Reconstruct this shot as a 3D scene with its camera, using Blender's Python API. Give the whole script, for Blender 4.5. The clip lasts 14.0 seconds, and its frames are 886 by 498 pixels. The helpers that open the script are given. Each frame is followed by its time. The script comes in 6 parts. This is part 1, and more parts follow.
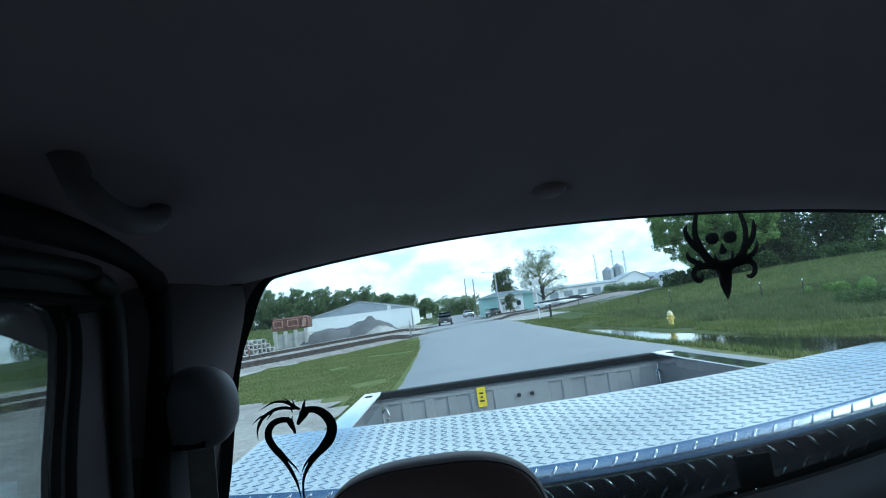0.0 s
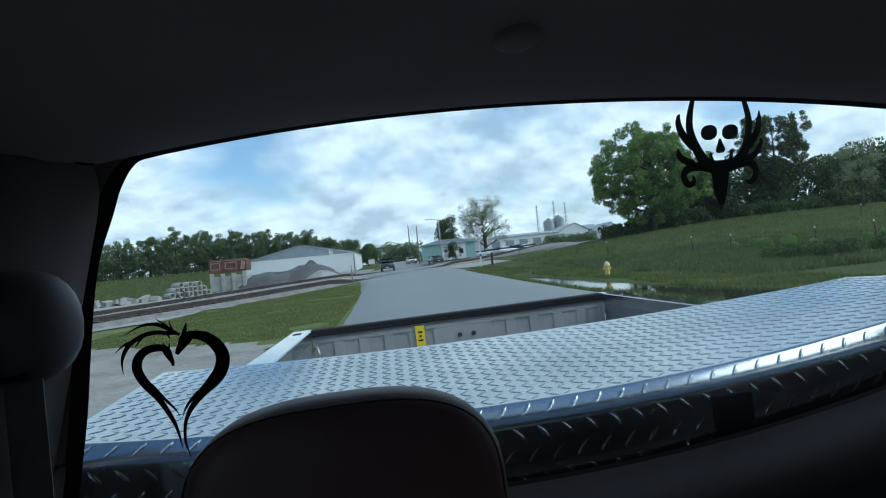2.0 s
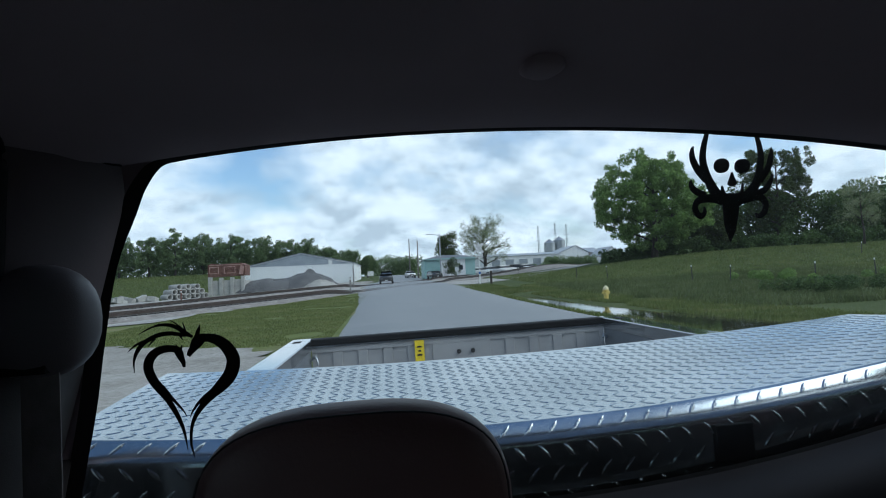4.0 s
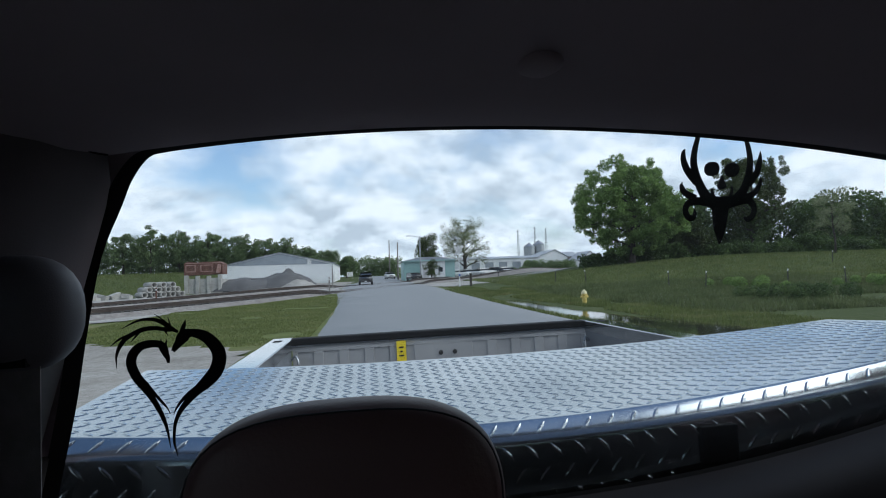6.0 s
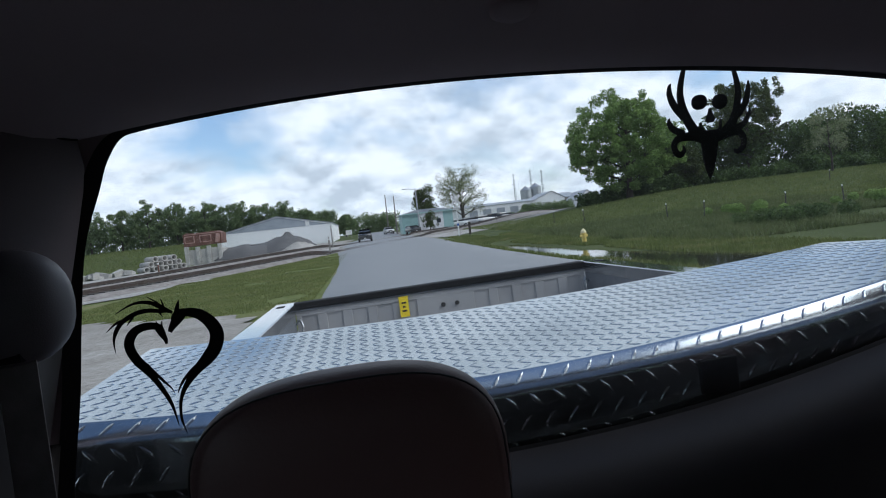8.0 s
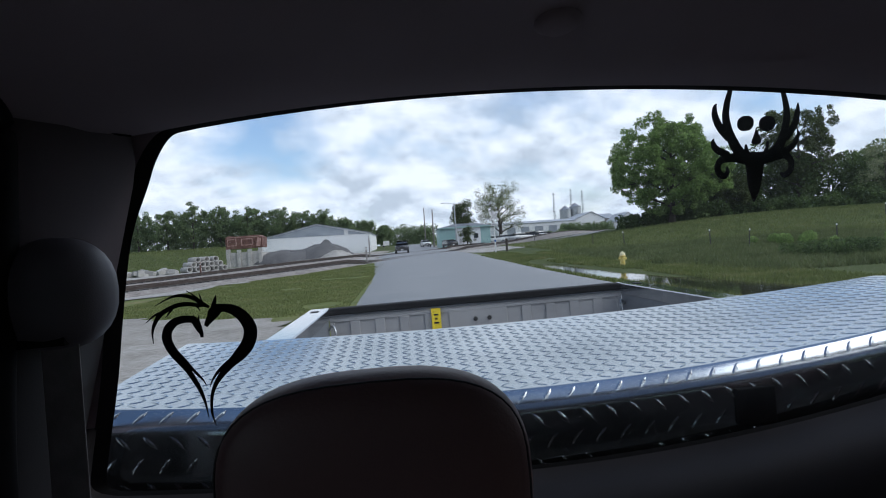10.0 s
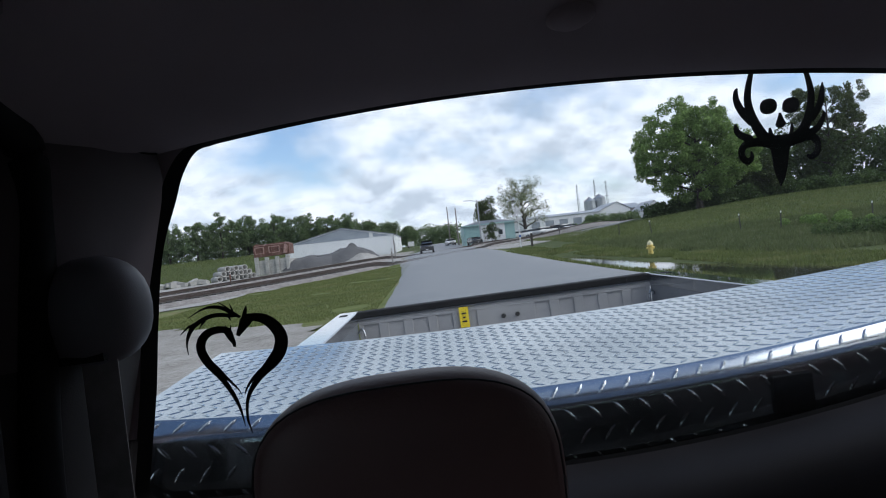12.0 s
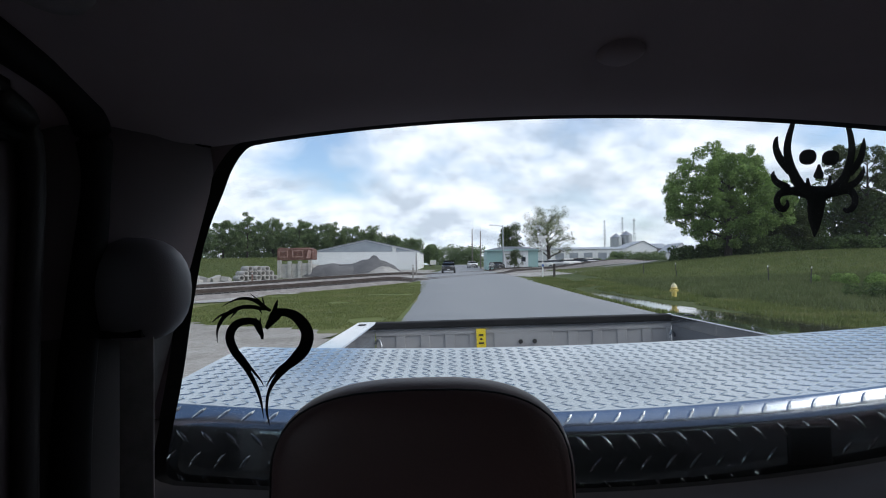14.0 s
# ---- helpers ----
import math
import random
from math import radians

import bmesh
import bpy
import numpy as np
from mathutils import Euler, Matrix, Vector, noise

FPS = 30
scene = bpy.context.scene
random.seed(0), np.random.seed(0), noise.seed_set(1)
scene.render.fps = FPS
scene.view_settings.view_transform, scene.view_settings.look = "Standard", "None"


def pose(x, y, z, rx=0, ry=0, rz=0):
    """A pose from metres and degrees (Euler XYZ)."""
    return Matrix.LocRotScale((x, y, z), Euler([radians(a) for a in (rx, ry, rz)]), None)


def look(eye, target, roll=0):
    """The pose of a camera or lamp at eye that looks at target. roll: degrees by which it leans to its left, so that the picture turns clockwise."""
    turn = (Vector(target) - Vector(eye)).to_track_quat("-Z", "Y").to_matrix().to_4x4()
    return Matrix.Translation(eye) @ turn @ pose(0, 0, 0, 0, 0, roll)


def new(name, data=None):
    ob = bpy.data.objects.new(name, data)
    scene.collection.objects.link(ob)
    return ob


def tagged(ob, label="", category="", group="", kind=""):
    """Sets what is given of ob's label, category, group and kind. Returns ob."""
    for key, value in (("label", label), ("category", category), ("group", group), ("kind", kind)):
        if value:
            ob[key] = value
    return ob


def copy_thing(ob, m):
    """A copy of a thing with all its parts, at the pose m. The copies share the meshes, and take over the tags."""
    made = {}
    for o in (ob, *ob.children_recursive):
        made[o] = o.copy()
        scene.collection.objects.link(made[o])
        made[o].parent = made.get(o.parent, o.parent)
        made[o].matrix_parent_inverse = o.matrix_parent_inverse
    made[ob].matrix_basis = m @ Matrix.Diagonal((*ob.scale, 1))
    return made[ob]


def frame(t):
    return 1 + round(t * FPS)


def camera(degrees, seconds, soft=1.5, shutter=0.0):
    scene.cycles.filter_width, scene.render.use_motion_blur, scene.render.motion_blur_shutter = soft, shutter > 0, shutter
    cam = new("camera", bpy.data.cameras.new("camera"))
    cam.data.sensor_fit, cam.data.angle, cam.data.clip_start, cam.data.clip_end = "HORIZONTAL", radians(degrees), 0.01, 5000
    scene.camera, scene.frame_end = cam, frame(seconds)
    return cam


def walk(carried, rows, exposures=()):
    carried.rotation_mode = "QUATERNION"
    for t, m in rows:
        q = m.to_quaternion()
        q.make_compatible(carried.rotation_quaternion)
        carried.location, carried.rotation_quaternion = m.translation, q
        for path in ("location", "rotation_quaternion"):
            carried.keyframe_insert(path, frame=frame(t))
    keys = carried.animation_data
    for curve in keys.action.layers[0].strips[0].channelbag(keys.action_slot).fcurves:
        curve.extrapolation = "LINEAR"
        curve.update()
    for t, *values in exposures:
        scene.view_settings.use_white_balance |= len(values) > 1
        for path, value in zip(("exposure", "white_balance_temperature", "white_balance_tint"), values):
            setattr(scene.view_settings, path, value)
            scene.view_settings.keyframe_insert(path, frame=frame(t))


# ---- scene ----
cam = camera(73.4, 14.0, soft=1.05)
PATH = [
    (0, (-0.341, 0.686, 1.62), (-0.316, 2.672, 1.856), -8.3),
    (0.5, (-0.346, 0.823, 1.576), (-0.322, 2.818, 1.711), 1.5),
    (1, (-0.34, 0.876, 1.563), (-0.318, 2.868, 1.736), -1.9),
    (1.5, (-0.353, 0.921, 1.553), (-0.201, 2.91, 1.685), -3.1),
    (2, (-0.328, 0.943, 1.555), (-0.139, 2.934, 1.591), -6.9),
    (2.5, (-0.348, 0.94, 1.549), (-0.115, 2.925, 1.613), -3.8),
    (5, (-0.351, 0.927, 1.563), (-0.174, 2.917, 1.653), -4.3),
    (5.5, (-0.361, 0.942, 1.551), (-0.184, 2.934, 1.577), -4.4),
    (6, (-0.367, 0.938, 1.553), (-0.106, 2.919, 1.644), -3.0),
    (6.5, (-0.366, 0.949, 1.549), (-0.055, 2.924, 1.585), -3.3),
    (7, (-0.354, 0.947, 1.559), (-0.186, 2.939, 1.492), -7.3),
    (7.5, (-0.351, 0.959, 1.56), (-0.09, 2.937, 1.427), -8.0),
    (8, (-0.351, 0.946, 1.563), (-0.101, 2.929, 1.488), -7.7),
    (10.5, (-0.348, 0.941, 1.554), (-0.227, 2.937, 1.574), -4.8),
    (11, (-0.35, 0.932, 1.557), (-0.259, 2.928, 1.63), -5.9),
    (11.5, (-0.347, 0.928, 1.557), (-0.317, 2.927, 1.592), -7.1),
    (12, (-0.346, 0.939, 1.558), (-0.295, 2.938, 1.549), -7.6),
    (12.5, (-0.347, 0.921, 1.557), (-0.285, 2.918, 1.641), -3.8),
    (13, (-0.351, 0.918, 1.558), (-0.342, 2.915, 1.649), -4.2),
    (13.5, (-0.355, 0.917, 1.551), (-0.364, 2.916, 1.621), -2.5),
    (14, (-0.36, 0.917, 1.55), (-0.378, 2.916, 1.616), -1.8),
]
# the cab leans a degree to the kerb side with the crown of the road
LEVEL = pose(0, 0, 0, 0, -1.0, 0)
walk(cam, [(t, LEVEL @ look(eye, target, roll)) for t, eye, target, roll in PATH], exposures=[(0.0, 0.68, 4950, -7), (0.4, 0.25, 5150, -6), (2.5, -0.05, 5320, 0), (5.0, -0.06, 5680, 7), (8.0, 0.03, 5850, 12), (10.5, 0.03, 5850, 14), (14.0, 0.14, 6050, 14)])


# ---- light ----
def nodes_of(owner):
    owner.use_nodes = True
    tree = owner.node_tree
    tree.nodes.clear()
    return tree


def link(tree, a, b):
    tree.links.new(a, b)


SUN_FROM = Vector((0.72, -0.24, 0.65)).normalized()


GAP = Vector((-0.185, 0.955, 0.25)).normalized()


def make_world():
    w = bpy.data.worlds.new("overcast_sky")
    scene.world = w
    t = nodes_of(w)
    N = t.nodes.new
    out, bg_sky, bg_cloud, mix = N("ShaderNodeOutputWorld"), N("ShaderNodeBackground"), N("ShaderNodeBackground"), N("ShaderNodeMixShader")
    sky = N("ShaderNodeTexSky")
    sky.sky_type, sky.sun_disc = "NISHITA", False
    sky.sun_elevation = math.asin(SUN_FROM.z)
    sky.sun_rotation = math.atan2(SUN_FROM.x, SUN_FROM.y)
    bg_sky.inputs[1].default_value = 0.15
    co, sep = N("ShaderNodeTexCoord"), N("ShaderNodeSeparateXYZ")
    link(t, co.outputs["Generated"], sep.inputs[0])
    add, dx, dy, comb = N("ShaderNodeMath"), N("ShaderNodeMath"), N("ShaderNodeMath"), N("ShaderNodeCombineXYZ")
    add.operation, dx.operation, dy.operation = "ADD", "DIVIDE", "DIVIDE"
    absz = N("ShaderNodeMath")
    absz.operation = "ABSOLUTE"
    link(t, sep.outputs[2], absz.inputs[0])
    link(t, absz.outputs[0], add.inputs[0])
    add.inputs[1].default_value = 0.45
    link(t, sep.outputs[0], dx.inputs[0]), link(t, add.outputs[0], dx.inputs[1])
    link(t, sep.outputs[1], dy.inputs[0]), link(t, add.outputs[0], dy.inputs[1])
    link(t, dx.outputs[0], comb.inputs[0]), link(t, dy.outputs[0], comb.inputs[1])
    cover, shade, above = N("ShaderNodeTexNoise"), N("ShaderNodeTexNoise"), N("ShaderNodeTexNoise")
    for n, scale, detail, rough in ((cover, 1.35, 10, 0.56), (shade, 4.4, 12, 0.58), (above, 4.4, 12, 0.58)):
        n.inputs["Scale"].default_value, n.inputs["Detail"].default_value, n.inputs["Roughness"].default_value = scale, detail, rough
        link(t, comb.outputs[0], n.inputs["Vector"])
    # a cloud is white along its upper rim and grey underneath
    higher, rim, lit = N("ShaderNodeVectorMath"), N("ShaderNodeMath"), N("ShaderNodeMath")
    higher.operation, rim.operation, lit.operation = "SCALE", "SUBTRACT", "MULTIPLY_ADD"
    higher.inputs["Scale"].default_value = 0.965
    lit.inputs[1].default_value = 1.0
    link(t, comb.outputs[0], higher.inputs[0]), link(t, higher.outputs[0], above.inputs["Vector"])
    link(t, shade.outputs[0], rim.inputs[0]), link(t, above.outputs[0], rim.inputs[1])
    link(t, rim.outputs[0], lit.inputs[0]), link(t, shade.outputs[0], lit.inputs[2])
    # a gap in the clouds, low over the wood
    gap, far, thin = N("ShaderNodeVectorMath"), N("ShaderNodeMapRange"), N("ShaderNodeMath")
    gap.operation, thin.operation = "DISTANCE", "SUBTRACT"
    gap.inputs[1].default_value = GAP
    far.inputs[1].default_value, far.inputs[2].default_value, far.inputs[3].default_value, far.inputs[4].default_value = 0.0, 0.13, 0.22, 0.0
    link(t, co.outputs["Generated"], gap.inputs[0]), link(t, gap.outputs["Value"], far.inputs[0])
    # and more blue overhead
    open_up, both = N("ShaderNodeMapRange"), N("ShaderNodeMath")
    open_up.inputs[1].default_value, open_up.inputs[2].default_value, open_up.inputs[3].default_value, open_up.inputs[4].default_value = 0.45, 0.95, 0.0, 0.2
    both.operation = "ADD"
    link(t, sep.outputs[2], open_up.inputs[0]), link(t, open_up.outputs[0], both.inputs[0]), link(t, far.outputs[0], both.inputs[1])
    link(t, cover.outputs[0], thin.inputs[0]), link(t, both.outputs[0], thin.inputs[1])
    r1, r2 = N("ShaderNodeValToRGB"), N("ShaderNodeValToRGB")
    r1.color_ramp.elements[0].position, r1.color_ramp.elements[1].position = 0.34, 0.47
    e = r2.color_ramp.elements
    e[0].position, e[0].color = 0.27, (0.54, 0.59, 0.635, 1)
    e[1].position, e[1].color = 0.66, (0.93, 0.94, 0.95, 1)
    mid = e.new(0.47)
    mid.color = (0.75, 0.79, 0.82, 1)
    link(t, thin.outputs[0], r1.inputs[0]), link(t, lit.outputs[0], r2.inputs[0])
    link(t, sky.outputs[0], bg_sky.inputs[0]), link(t, r2.outputs[0], bg_cloud.inputs[0])
    up = N("ShaderNodeMapRange")
    up.inputs[1].default_value, up.inputs[2].default_value, up.inputs[3].default_value, up.inputs[4].default_value = 0.3, 0.9, 1.12, 0.85
    link(t, sep.outputs[2], up.inputs[0]), link(t, up.outputs[0], bg_cloud.inputs[1])
    link(t, r1.outputs[0], mix.inputs[0]), link(t, bg_sky.outputs[0], mix.inputs[1]), link(t, bg_cloud.outputs[0], mix.inputs[2])
    link(t, mix.outputs[0], out.inputs[0])


make_world()
sun = new("sun", bpy.data.lights.new("sun", "SUN"))
sun.data.energy, sun.data.angle, sun.data.color = 2.15, radians(53), (1.0, 0.945, 0.845)
sun.matrix_world = look(SUN_FROM * 50, (0, 0, 0))


# ---- materials ----
def mat(name, colors, scale=5.0, rough=0.7, metal=0.0, bump=0.0, bump_scale=None, fine=0.0, random_by="", spec=0.5, stretch=(1, 1, 1), coat=0.0, vary=(0.6, 1.45)):
    """A surface: two or three colours mixed by noise at one scale, a finer grain, and relief."""
    m = bpy.data.materials.new(name)
    t = nodes_of(m)
    N = t.nodes.new
    out, b = N("ShaderNodeOutputMaterial"), N("ShaderNodeBsdfPrincipled")
    link(t, b.outputs[0], out.inputs[0])
    co, mp = N("ShaderNodeTexCoord"), N("ShaderNodeMapping")
    mp.inputs["Scale"].default_value = stretch
    link(t, co.outputs["Object"], mp.inputs[0])
    big, small = N("ShaderNodeTexNoise"), N("ShaderNodeTexNoise")
    big.inputs["Scale"].default_value, big.inputs["Detail"].default_value = scale, 5
    small.inputs["Scale"].default_value, small.inputs["Detail"].default_value = (bump_scale or scale * 12), 4
    link(t, mp.outputs[0], big.inputs["Vector"]), link(t, mp.outputs[0], small.inputs["Vector"])
    ramp = N("ShaderNodeValToRGB")
    e = ramp.color_ramp.elements
    e[0].position, e[1].position = 0.3, 0.7
    e[0].color, e[1].color = (*colors[0], 1), (*colors[-1], 1)
    if len(colors) == 3:
        mid = e.new(0.5)
        mid.color = (*colors[1], 1)
    fac = big.outputs[0]
    if fine:
        add = N("ShaderNodeMix")
        add.data_type = "FLOAT"
        add.inputs[0].default_value = fine
        link(t, big.outputs[0], add.inputs[2]), link(t, small.outputs[0], add.inputs[3])
        fac = add.outputs[0]
    link(t, fac, ramp.inputs[0])
    colour = ramp.outputs[0]
    if random_by:
        src = N("ShaderNodeObjectInfo") if random_by == "object" else N("ShaderNodeNewGeometry")
        hsv, rng = N("ShaderNodeHueSaturation"), N("ShaderNodeMapRange")
        rng.inputs[3].default_value, rng.inputs[4].default_value = vary
        link(t, src.outputs["Random" if random_by == "object" else "Random Per Island"], rng.inputs[0])
        link(t, rng.outputs[0], hsv.inputs["Value"]), link(t, colour, hsv.inputs["Color"])
        colour = hsv.outputs[0]
    link(t, colour, b.inputs["Base Color"])
    b.inputs["Roughness"].default_value, b.inputs["Metallic"].default_value = rough, metal
    b.inputs["Specular IOR Level"].default_value = spec
    b.inputs["Coat Weight"].default_value = coat
    if bump:
        bp = N("ShaderNodeBump")
        bp.inputs["Strength"].default_value, bp.inputs["Distance"].default_value = 0.6, bump
        link(t, small.outputs[0], bp.inputs["Height"]), link(t, bp.outputs[0], b.inputs["Normal"])
    return m


def leaf_mat(name, a, b_, c, glow=0.35, vary=(0.6, 1.45)):
    m = mat(name, (a, b_, c), scale=0.6, rough=0.55, random_by="island", spec=0.3, vary=vary)
    t = m.node_tree
    out = [n for n in t.nodes if n.type == "OUTPUT_MATERIAL"][0]
    pr = [n for n in t.nodes if n.type == "BSDF_PRINCIPLED"][0]
    tr, mx = t.nodes.new("ShaderNodeBsdfTranslucent"), t.nodes.new("ShaderNodeMixShader")
    link(t, pr.inputs["Base Color"].links[0].from_socket, tr.inputs[0])
    mx.inputs[0].default_value = glow
    link(t, pr.outputs[0], mx.inputs[1]), link(t, tr.outputs[0], mx.inputs[2]), link(t, mx.outputs[0], out.inputs[0])
    return m


def glass_mat(name, tint=(1, 1, 1), gloss=1.0, dirt=0.009):
    m = bpy.data.materials.new(name)
    t = nodes_of(m)
    N = t.nodes.new
    out, tr, gl, mx, fr, mul = N("ShaderNodeOutputMaterial"), N("ShaderNodeBsdfTransparent"), N("ShaderNodeBsdfGlossy"), N("ShaderNodeMixShader"), N("ShaderNodeFresnel"), N("ShaderNodeMath")
    tr.inputs[0].default_value = (*tint, 1)
    gl.inputs["Roughness"].default_value = 0.02
    fr.inputs[0].default_value = 1.35
    mul.operation, mul.inputs[1].default_value = "MULTIPLY", gloss
    link(t, fr.outputs[0], mul.inputs[0]), link(t, mul.outputs[0], mx.inputs[0])
    link(t, tr.outputs[0], mx.inputs[1]), link(t, gl.outputs[0], mx.inputs[2])
    film, dust, dust_noise, amount = N("ShaderNodeMixShader"), N("ShaderNodeBsdfTranslucent"), N("ShaderNodeTexNoise"), N("ShaderNodeMapRange")
    dust_noise.inputs["Scale"].default_value, dust_noise.inputs["Detail"].default_value = 3.0, 5
    amount.inputs[3].default_value, amount.inputs[4].default_value = dirt * 0.5, dirt * 1.5
    link(t, dust_noise.outputs[0], amount.inputs[0]), link(t, amount.outputs[0], film.inputs[0])
    dust.inputs[0].default_value = (0.8, 0.8, 0.78, 1)
    link(t, mx.outputs[0], film.inputs[1]), link(t, dust.outputs[0], film.inputs[2]), link(t, film.outputs[0], out.inputs[0])
    return m


M_headliner = mat("headliner_cloth", ((0.27, 0.222, 0.24), (0.335, 0.276, 0.298)), 3, 0.95, bump=0.0006, bump_scale=700, spec=0.1)
M_trim = mat("grey_plastic_trim", ((0.108, 0.09, 0.098), (0.142, 0.12, 0.13)), 4, 0.65, bump=0.0004, bump_scale=500, spec=0.3)
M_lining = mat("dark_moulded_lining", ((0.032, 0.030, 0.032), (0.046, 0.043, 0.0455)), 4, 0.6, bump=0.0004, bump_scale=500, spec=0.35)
M_dark = mat("dark_plastic_trim", ((0.015, 0.015, 0.017), (0.025, 0.025, 0.028)), 4, 0.6, bump=0.0004, bump_scale=400, spec=0.3)
M_rubber = mat("black_rubber", ((0.006, 0.006, 0.007), (0.011, 0.011, 0.012)), 9, 0.75, spec=0.2)
M_leather = mat("dark_leather", ((0.1, 0.06, 0.06), (0.135, 0.083, 0.08)), 5, 0.48, bump=0.0009, bump_scale=220, spec=0.3)
M_guide = mat("grey_guide_plastic", ((0.13, 0.122, 0.134), (0.17, 0.16, 0.174)), 4, 0.5, bump=0.0003, bump_scale=500, spec=0.4)
M_belt = mat("grey_webbing", ((0.19, 0.175, 0.172), (0.26, 0.242, 0.238)), 40, 0.85, bump=0.0005, bump_scale=600)
M_decal = mat("black_vinyl", ((0.004, 0.004, 0.004), (0.007, 0.007, 0.007)), 10, 0.5, spec=0.2)
M_glass = glass_mat("clear_glass", (0.96, 0.98, 0.98), 0.35)
M_screen = glass_mat("windscreen_glass", (0.42, 0.43, 0.44), 0.4)
M_side_glass = glass_mat("side_glass", (0.62, 0.66, 0.66), 0.4)
M_plate = mat("diamond_plate_aluminium", ((0.31, 0.345, 0.37), (0.42, 0.458, 0.478), (0.53, 0.57, 0.59)), 2.6, 0.16, metal=1.0, bump_scale=90, fine=0.15)
M_paint = mat("silver_truck_paint", ((0.3, 0.32, 0.35), (0.37, 0.39, 0.42)), 2, 0.07, metal=0.9, coat=0.3)
M_liner = mat("grey_bed_liner", ((0.29, 0.29, 0.295), (0.36, 0.36, 0.365), (0.43, 0.425, 0.42)), 4, 0.6, bump=0.0008, bump_scale=60, fine=0.3)
# bed liner darkened: the side walls' shade is put into this colour
M_bed_wall = mat("shaded_bed_wall_liner", ((0.09, 0.1, 0.115), (0.13, 0.142, 0.16), (0.17, 0.182, 0.2)), 4, 0.5, bump=0.0008, bump_scale=60, fine=0.3)
M_yellow = mat("yellow_label", ((0.85, 0.62, 0.02), (0.95, 0.74, 0.03)), 20, 0.5)
M_asphalt = mat("worn_asphalt", ((0.2, 0.208, 0.216), (0.235, 0.243, 0.25), (0.275, 0.282, 0.288)), 0.45, 0.9, bump=0.008, bump_scale=22, fine=0.5)
M_gravel = mat("pale_gravel", ((0.16, 0.145, 0.125), (0.28, 0.26, 0.23), (0.4, 0.38, 0.35)), 0.6, 0.95, bump=0.02, bump_scale=9, fine=0.5)
M_pale_gravel = mat("bleached_gravel", ((0.2, 0.185, 0.165), (0.32, 0.305, 0.28), (0.43, 0.415, 0.39)), 0.4, 0.95, bump=0.02, bump_scale=7, fine=0.45)
M_concrete = mat("concrete", ((0.26, 0.25, 0.24), (0.36, 0.35, 0.33), (0.44, 0.43, 0.41)), 1.2, 0.9, bump=0.004, bump_scale=20, fine=0.3)
M_water = mat("ditch_water", ((0.03, 0.03, 0.02), (0.05, 0.05, 0.035)), 1, 0.05, bump=0.002, bump_scale=3, spec=0.6)
M_white_metal = mat("white_metal_siding", ((0.66, 0.67, 0.68), (0.74, 0.75, 0.76), (0.8, 0.8, 0.8)), 0.8, 0.5, fine=0.3, bump_scale=9)
M_white_trim = mat("white_painted_trim", ((0.6, 0.6, 0.6), (0.74, 0.74, 0.73)), 3, 0.5, fine=0.3)
M_grey_metal = mat("grey_metal_roof", ((0.24, 0.27, 0.31), (0.31, 0.34, 0.38), (0.37, 0.4, 0.44)), 0.6, 0.45, metal=0.3, fine=0.3, bump_scale=7)
M_dark_metal = mat("dark_metal", ((0.03, 0.03, 0.032), (0.06, 0.058, 0.055)), 3, 0.6, metal=0.3)
M_window = mat("dark_window", ((0.02, 0.025, 0.03), (0.05, 0.06, 0.07)), 1.5, 0.08, spec=0.8)
M_door = mat("grey_door_paint", ((0.5, 0.5, 0.51), (0.6, 0.6, 0.61)), 2, 0.5)
M_wood_pole = mat("weathered_pole_wood", ((0.13, 0.12, 0.11), (0.2, 0.185, 0.17), (0.28, 0.265, 0.245)), 3, 0.9, bump=0.006, bump_scale=25, fine=0.4, stretch=(1, 1, 0.12))
M_wood_grey = mat("grey_barn_wood", ((0.15, 0.14, 0.13), (0.26, 0.245, 0.23), (0.36, 0.34, 0.32)), 2, 0.9, bump=0.004, bump_scale=18, fine=0.4, stretch=(1, 1, 0.15))
M_dark_wood = mat("dark_fence_wood", ((0.035, 0.032, 0.03), (0.06, 0.056, 0.052), (0.09, 0.085, 0.08)), 2, 0.9, bump=0.004, bump_scale=18, fine=0.4, random_by="object", stretch=(1, 1, 0.15))
M_bark = mat("bark", ((0.03, 0.026, 0.022), (0.055, 0.048, 0.041), (0.095, 0.083, 0.07)), 4, 0.95, bump=0.02, bump_scale=16, fine=0.5, stretch=(1, 1, 0.3))
M_leaf = leaf_mat("green_leaves", (0.12, 0.195, 0.052), (0.175, 0.265, 0.075), (0.245, 0.34, 0.12), 0.6)
M_leaf_dark = leaf_mat("dark_green_leaves", (0.034, 0.052, 0.013), (0.055, 0.08, 0.02), (0.085, 0.112, 0.03), 0.3)
M_leaf_pale = leaf_mat("pale_spring_leaves", (0.085, 0.105, 0.04), (0.12, 0.145, 0.06), (0.18, 0.2, 0.09))
M_leaf_sparse = leaf_mat("sparse_young_leaves", (0.15, 0.18, 0.09), (0.2, 0.23, 0.12), (0.27, 0.29, 0.17), 0.5)
M_verge_blade = leaf_mat("verge_blades", (0.125, 0.152, 0.045), (0.155, 0.182, 0.056), (0.195, 0.21, 0.075), 0.45, (0.85, 1.18))
# blades share the lawn's shade-darkened green
M_lawn_blade = leaf_mat("lawn_blades", (0.04, 0.061, 0.005), (0.052, 0.077, 0.007), (0.065, 0.09, 0.009), 0.5)
M_grass_blade = leaf_mat("grass_blades", (0.095, 0.125, 0.035), (0.135, 0.165, 0.05), (0.2, 0.205, 0.08), 0.45, (0.8, 1.25))
